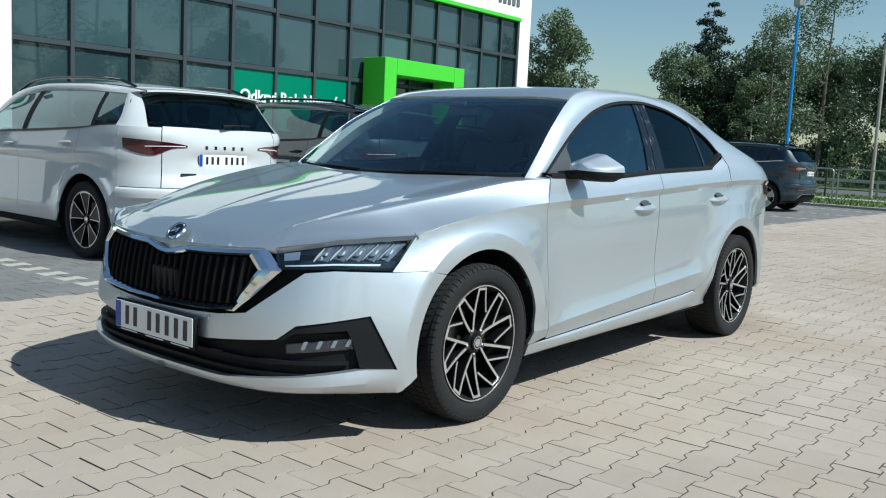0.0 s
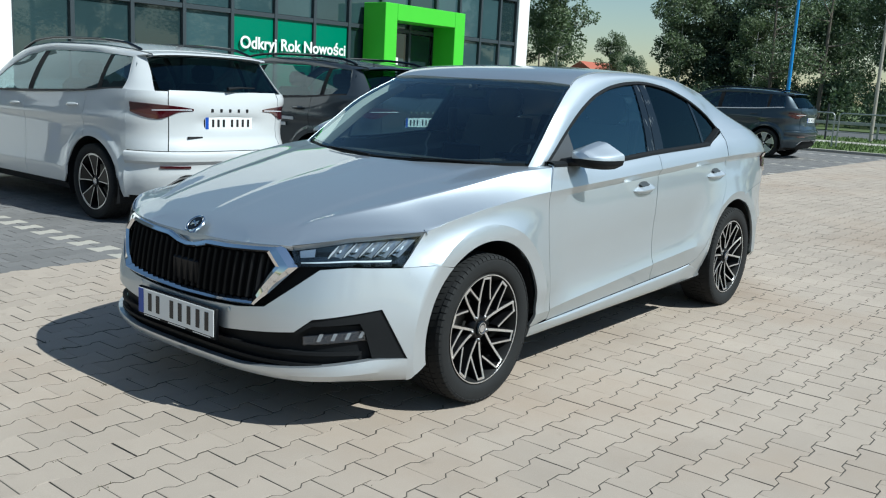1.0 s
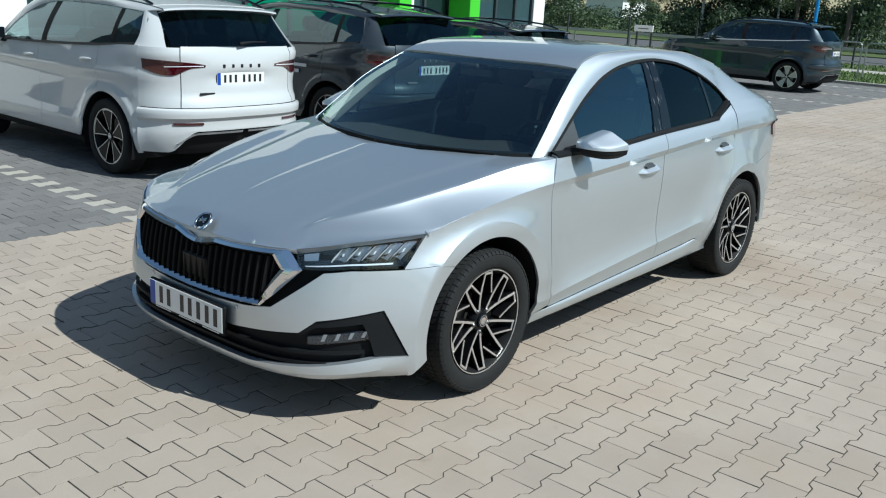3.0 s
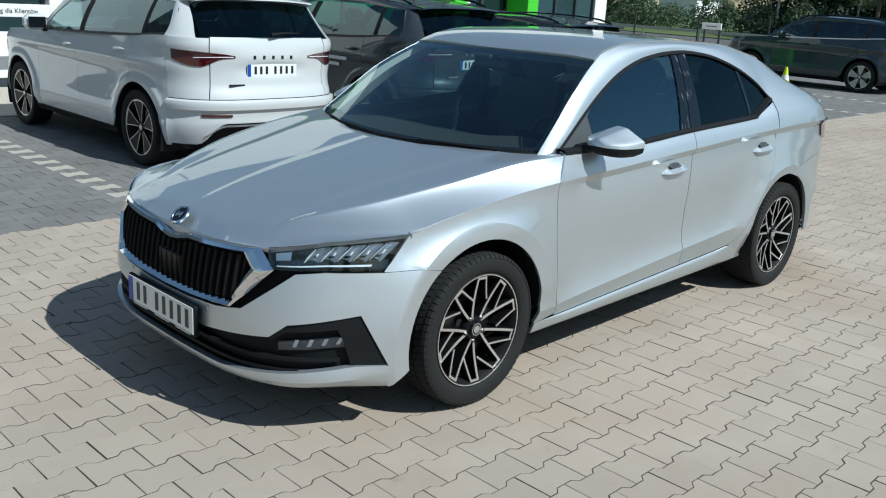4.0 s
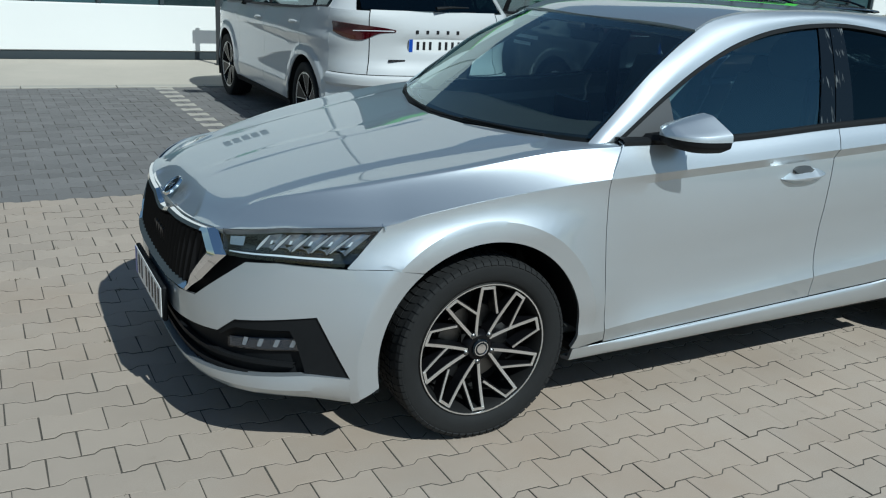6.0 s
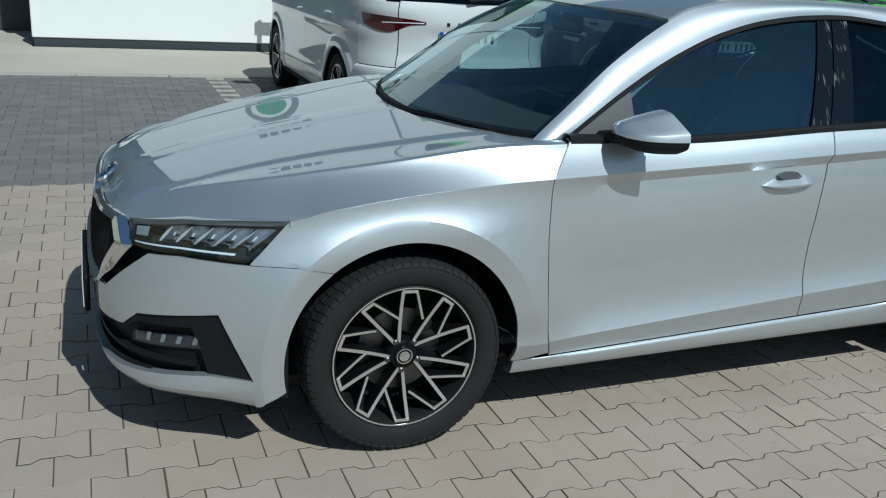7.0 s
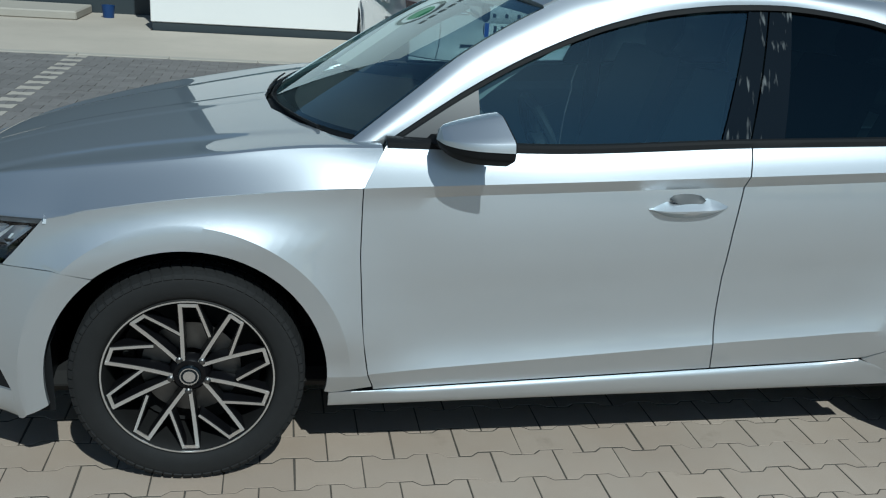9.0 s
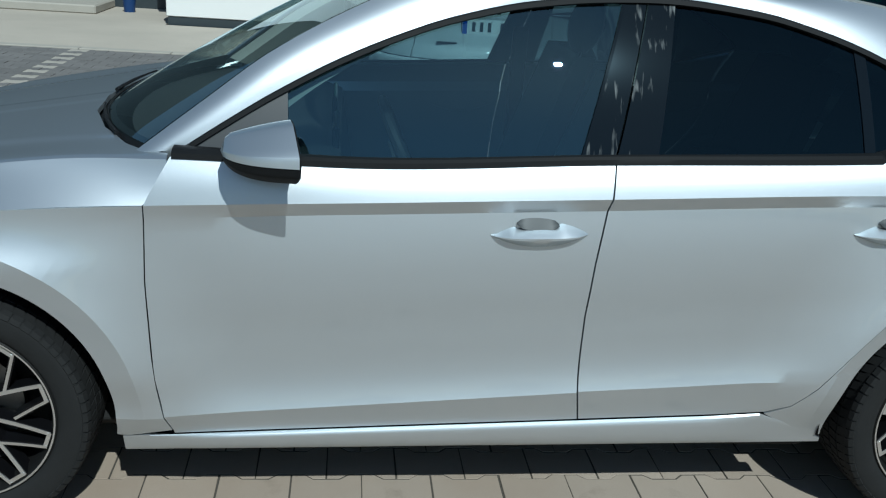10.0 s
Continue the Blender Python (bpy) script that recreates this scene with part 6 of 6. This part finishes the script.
def street_lamp(x, y, h, mat, label, r=.075, head=True, lean=0.0):
    lp = thing("street_lamp", label, "street lamp", "street lamps")
    part("pole", Shape().tube([(x, y, 0), (x + lean * .5, y - lean, h * .5), (x + lean, y - lean * 2, h)], [r, r * .8, r * .6], 10), mat, lp)
    if head:
        part("head", Shape().box((x - .22, y - .15, h), (x + .22, y + .15, h + .55), .06), GALV, lp, "grey lamp head")


street_lamp(30.0, 8.0, 6.7, BLUEPOLE, "blue steel lamp post with a boxy grey head")
street_lamp(33.0, 5.75, 9.5, WOODPOLE, "plain pale grey street pole", .07, False, .0)
street_lamp(9.0, -24.0, 8.0, GALV, "grey steel lamp post across the yard", .08)
bin_ = thing("small_bin", "small blue bin by the dark recess wall", "bin")
part("tub", Shape().lathe(((.08, 0), (.10, .19), (.095, .19), (.075, .02)), 16, pose(-2.35, 11.6, 0.0)), material("blue_plastic", (.012, .045, .15), .4), bin_)
led = thing("concrete_ledge", "low pale concrete ledge in front of the recess", "ledge", kind="structure")
part("slab", Shape().box((-9.0, 11.0, 0.0), (-2.7, 12.2, .13), .02), KERB, led)

# ---- trees ----
def leaf_shape(clumps, n, size, seed, droop=0.0):
    """Many small leaf quads gathered about clump centres (x, y, z, radius)."""
    rng = np.random.RandomState(seed)
    sh = Shape()
    verts, faces = [], []
    tot = sum(c[3] ** 2 for c in clumps)
    for cx, cy, cz, r in clumps:
        k = max(6, int(n * r * r / tot))
        d = rng.normal(size=(k, 3))
        d /= np.linalg.norm(d, axis=1)[:, None]
        rad = r * rng.uniform(.35, 1.0, k) ** .5
        p = np.array((cx, cy, cz)) + d * rad[:, None] * (1, 1, .8)
        p[:, 2] -= droop * rng.uniform(0, 1, k) * r
        for q in p:
            a = rng.normal(size=3)
            a /= np.linalg.norm(a)
            b = np.cross(a, rng.normal(size=3))
            b /= np.linalg.norm(b)
            s1, s2 = size * rng.uniform(.6, 1.3), size * rng.uniform(.35, .7)
            i = len(verts)
            verts += [tuple(q - a * s1), tuple(q + b * s2), tuple(q + a * s1), tuple(q - b * s2)]
            faces.append((i, i + 1, i + 2, i + 3))
    sh.v, sh.f = verts, faces
    return sh


def broadleaf(name, label, h, spread, seed, bark, leaf, n=5000, size=.16, first_branch=.3, m=None, droop=.3):
    rng = np.random.RandomState(seed)
    t = thing(name, label, "tree", "trees behind the street", m)
    trunk = Shape()
    bend = rng.uniform(-.3, .3, 2)
    path = [(bend[0] * k * k, bend[1] * k * k, h * .9 * k) for k in steps(0, 1, 8)]
    trunk.tube(path, [.022 * h * .5 * (1 - .92 * k) + .01 for k in steps(0, 1, 8)], 8)
    clumps = []
    for i in range(26):
        k = rng.uniform(first_branch, .98)
        a = rng.uniform(0, 2 * math.pi)
        ln = spread * (1 - ((k - .55) / .62) ** 2) * rng.uniform(.5, 1.0)
        b = np.array((bend[0] * k * k, bend[1] * k * k, h * .9 * k))
        e = b + np.array((math.cos(a) * ln, math.sin(a) * ln, ln * rng.uniform(.15, .6)))
        mid = (b + e) / 2 + (0, 0, -.05 * ln)
        trunk.tube([b, mid, e], [.007 * h * (1.1 - k), .005 * h * (1.1 - k), .01], 5, caps=False)
        clumps.append((*e, spread * rng.uniform(.26, .42)))
        clumps.append((*mid, spread * rng.uniform(.15, .3)))
    clumps.append((bend[0], bend[1], h * .95, spread * .3))
    part("trunk", trunk, bark, t)
    crown = part("crown", leaf_shape(clumps, n, size, seed + 1, droop), leaf, t, smooth=False)
    crown["kind"] = "stuff"
    return t


def spruce(name, label, h, seed, m=None):
    rng = np.random.RandomState(seed)
    t = thing(name, label, "tree", "trees behind the street", m)
    trunk = Shape().tube([(0, 0, 0), (0, 0, h * .5), (0, 0, h)], [.16, .09, .015], 8)
    clumps = []
    z = .12
    while z < .99:
        r = .42 * h * (1 - z) ** .85 + .25
        for i in range(7):
            a = rng.uniform(0, 2 * math.pi)
            ln = r * rng.uniform(.6, 1.05)
            e = (math.cos(a) * ln, math.sin(a) * ln, h * z - .12 * ln)
            trunk.tube([(0, 0, h * z), e], [.02, .006], 4, caps=False)
            for f in (.45, .75, 1.0):
                clumps.append((e[0] * f, e[1] * f, lerp(h * z, e[2], f), .10 + .16 * r * (1.2 - f * .5)))
        z += .045
    part("trunk", trunk, BARK, t)
    crown = part("crown", leaf_shape(clumps, 26000, .11, seed, .8), NEEDLE, t, smooth=False)
    crown["kind"] = "stuff"
    return t


birch = broadleaf("birch_tree", "tall birch tree with pale bark and light leaves", 9.3, 2.0, 3, BIRCHBARK, LEAF, 9500, .095, m=pose(56, 24.3, 0))
alder = broadleaf("dark_tree", "dense dark green broadleaf tree at the wood's edge", 10.3, 3.1, 8, BARK, LEAFDARK, 15000, .115, .15, m=pose(60, 20.0, 0))
airy = broadleaf("airy_tree", "thin-leaved tree with sky showing through its branches", 12.5, 3.0, 15, BARK, LEAF, 6000, .085, .25, m=pose(52, 13.5, 0))
spruce("spruce_tree", "dark pointed spruce above the other trees", 12.6, 5, pose(59, 23.6, 0))
rng = random.Random(11)
for src, x, y, sc, rz in ((birch, 58, 23.2, .95, 80), (birch, 63, 38.8, 1.46, 130), (birch, 60, 41.5, 1.3, 30), (alder, 66, 42.5, .95, 60), (birch, 68, 36.5, .72, 200), (alder, 61, 16.0, .9, 40), (alder, 63, 23.5, .82, 190), (alder, 58, 11.0, .95, 100),
                          (alder, 64, 5.0, 1.0, 20), (airy, 55, 8.0, .97, 70), (airy, 54, 17.2, .9, 150), (birch, 57, 19.5, .8, 250), (airy, 53, 2.0, 1.0, 220), (alder, 60, -3.0, 1.05, 300), (alder, 68, 12.0, 1.1, 15), (alder, 70, 18.0, 1.0, 85), 
                          (birch, 60, -9.0, 1.0, 10), (alder, 59, -15.0, 1.0, 200), (alder, 62, -24.0, 1.1, 20), (alder, 90, 46, .6, 0)):
    copy_thing(src, pose(x, y, 0, 0, 0, rz) @ Matrix.Scale(sc, 4))
for x, y, sc, rz in ((-18, -46, 1.0, 10), (-9, -50, 1.1, 60), (1, -47, .95, 120), (10, -52, 1.1, 200), (19, -47, 1.0, 300), (28, -50, 1.1, 20), (37, -45, 1.0, 250), (-28, -44, 1.0, 99), (46, -40, 1.1, 70)):
    copy_thing(alder if rz % 3 else birch, pose(x, y, 0, 0, 0, rz) @ Matrix.Scale(sc, 4))
for x, y, sc, rz in ((16, -40, 1.2, 30), (23, -43, 1.45, 140), (29, -41, 1.3, 260), (35, -44, 1.5, 75), (42, -41, 1.3, 190)):
    copy_thing(airy, pose(x, y, 0, 0, 0, rz) @ Matrix.Scale(sc, 4))
# undergrowth along the wood's edge
rs = np.random.RandomState(4)
bushes = [(rs.uniform(50, 66), rs.uniform(-30, 29), rs.uniform(.2, 2.0), rs.uniform(.8, 1.9)) for _ in range(170)] + [(rs.uniform(58, 70), rs.uniform(33, 46), rs.uniform(.2, 1.6), rs.uniform(.8, 1.6)) for _ in range(45)]
ug = part("undergrowth", leaf_shape(bushes, 80000, .12, 9, .2), LEAFDARK, smooth=False)
tagged(ug, "dark tangled undergrowth along the edge of the wood", "bushes", kind="stuff")
# grass on the verges
gs = Shape()
gv, gf = [], []
for _ in range(26000):
    x, y = rs.uniform(23.8, 29.4), rs.uniform(-8, 26)
    if rs.rand() < .35:
        x = rs.uniform(31.6, 35.4)
    h, a = rs.uniform(.02, .10), rs.uniform(0, 6.28)
    dx, dy = .02 * math.cos(a), .02 * math.sin(a)
    i = len(gv)
    gv += [(x - dx, y - dy, .03), (x + dx, y + dy, .03), (x + rs.uniform(-.05, .05), y + rs.uniform(-.05, .05), .03 + h)]
    gf.append((i, i + 1, i + 2))
gs.v, gs.f = gv, gf
tagged(part("grass", gs, GRASS, smooth=False), "rough green grass on the verge by the railing", "grass", kind="stuff")
house = thing("far_house", "small distant house with a red roof", "house")
part("wall", Shape().box((150, 84, 0), (160, 92, 4)), CLADDING, house)
part("roof", Shape().add([(149, 83, 4), (161, 83, 4), (161, 93, 4), (149, 93, 4), (149, 88, 7), (161, 88, 7)], [(0, 1, 5, 4), (2, 3, 4, 5), (0, 4, 3), (1, 2, 5)]), ROOFRED, house, smooth=False)

# ---- interlocking pavers: waisted blocks in staggered rows ----
PX, PY = 0.2065, 0.1455
LX, HE, HW, A1, A2 = PX / 2 - .0019, .0835 - .0022, .0620 - .0022, .0395, .0640
OUTLINE = [(-LX, -HE), (-A2, -HE), (-A1, -HW), (A1, -HW), (A2, -HE), (LX, -HE), (LX, HE), (A2, HE), (A1, HW), (-A1, HW), (-A2, HE), (-LX, HE)]


def inset(x, y, d):
    return (x - math.copysign(d if abs(x) > .09 else d * .3, x), y - math.copysign(d, y))


def block_mesh():
    top = [(*inset(x, y, .0014), 0.0) for x, y in OUTLINE]
    mid = [(*inset(x, y, .0003), -.0012) for x, y in OUTLINE]
    low_ = [(x, y, -.0180) for x, y in OUTLINE]
    vs = top + mid + low_
    fs = [tuple(range(12))]
    for a, b in ((0, 12), (12, 24)):
        fs += [(a + i, b + i, b + (i + 1) % 12, a + (i + 1) % 12) for i in range(12)]
    return np.array(vs), fs


BLOCK_V, BLOCK_F = block_mesh()
SIDE_MARK = [0] * 13 + [1] * 12  # sand clings to the sides down in the joints


def paver_field(name, places, mat, label, seed, parent):
    """Many blocks joined into one mesh, each a little out of level."""
    rs_ = np.random.RandomState(seed)
    n = len(places)
    p = np.array(places)
    v = np.repeat(BLOCK_V[None], n, 0)
    tilt_ = rs_.normal(0, .005, (n, 2))
    v[:, :, 2] += v[:, :, 0] * tilt_[:, None, 0] + v[:, :, 1] * tilt_[:, None, 1] + rs_.normal(0, .0006, n)[:, None]
    rot = rs_.normal(0, .006, n)
    x, y = v[:, :, 0].copy(), v[:, :, 1].copy()
    v[:, :, 0], v[:, :, 1] = x - rot[:, None] * y, y + rot[:, None] * x
    v[:, :, 0] += p[:, None, 0] + rs_.normal(0, .0008, n)[:, None]
    v[:, :, 1] += p[:, None, 1] + rs_.normal(0, .0008, n)[:, None]
    m = len(BLOCK_V)
    faces = [tuple(i + k * m for i in f) for k in range(n) for f in BLOCK_F]
    me = bpy.data.meshes.new(name)
    me.from_pydata(v.reshape(-1, 3).tolist(), [], faces)
    me.materials.append(mat)
    me.materials.append(JOINT)
    me.polygons.foreach_set("material_index", SIDE_MARK * n)
    ob = new(name, me)
    ob.parent = parent
    ob["label"], ob["kind"] = label, "stuff"
    return ob


near, beige, grey, pale = [], [], [], []
ROW0, JOINT0 = -.7375, .814
LINES = [.6 + 2.66 * k for k in range(-3, 9)]
for r in range(-59, 57):
    y = ROW0 + PY * r
    off = PX / 2 if r % 2 == 0 else 0.0
    if y < -9.2 or y > 7.42:
        continue
    x_lo, x_hi = -9.0, 23.5
    n0 = int((x_lo - JOINT0) / PX)
    for k in range(n0, int((x_hi - JOINT0) / PX)):
        x = JOINT0 + off + PX * k
        if y < 2.66:
            if -2.7 < x < 2.9 and -2.45 < y < -.92:
                near.append((x, y))
            else:
                beige.append((x, y))
        elif y > 2.74 and x > -7:
            line = min(LINES, key=lambda q: abs(q - x))
            if abs(line - x) <= PX / 2 and r % 2 == 0:
                pale.append((x, y))
            else:
                grey.append((x, y))
single = bpy.data.meshes.new("paver")
single.from_pydata(BLOCK_V.tolist(), [], BLOCK_F)
single.materials.append(BEIGEONE)
single.materials.append(JOINT)
single.polygons.foreach_set("material_index", SIDE_MARK)
rp = random.Random(5)
for x, y in near:
    ob = new("paver", single)
    ob.parent = yard_bed
    ob.matrix_basis = pose(x, y, rp.gauss(0, .0006), rp.gauss(0, .28), rp.gauss(0, .28), rp.gauss(0, .35))
paver_field("yard_pavers", beige, BEIGE, "beige interlocking concrete pavers", 1, yard_bed)
paver_field("bay_pavers", grey, DARKPAVE, "dark grey interlocking concrete pavers", 2, bay_bed)
marker = single.copy()
marker.materials.clear()
marker.materials.append(PALEPAVE)
marker.materials.append(JOINT)
for x, y in pale:
    ob = new("line_paver", marker)
    ob.parent = bay_bed
    ob.matrix_basis = pose(x, y, rp.gauss(0, .0006), rp.gauss(0, .28), rp.gauss(0, .28), rp.gauss(0, .35))
# weeds in the joints
wv, wf = [], []
rw_ = np.random.RandomState(8)
for _ in range(300):
    x = JOINT0 + PX * .5 * rw_.randint(-45, 40)
    y = ROW0 + PY * (rw_.randint(-18, 20) + .5)
    if y > 2.5 or (-2.3 < y < .9 and -.9 < x < 3.8):
        continue
    for _ in range(rw_.randint(3, 20)):
        px_, py_ = x + rw_.normal(0, .014), y + rw_.normal(0, .009)
        a, h = rw_.uniform(0, 6.28), rw_.uniform(.004, .016)
        i = len(wv)
        wv += [(px_ - .003 * math.cos(a), py_ - .003 * math.sin(a), -.008), (px_ + .003 * math.cos(a), py_ + .003 * math.sin(a), -.008), (px_ + rw_.normal(0, .008), py_ + rw_.normal(0, .008), -.004 + h)]
        wf.append((i, i + 1, i + 2))
ws_ = Shape()
ws_.v, ws_.f = wv, wf
tagged(part("joint_weeds", ws_, WEED, smooth=False), "tiny weeds growing in the paver joints", "weeds", kind="stuff")
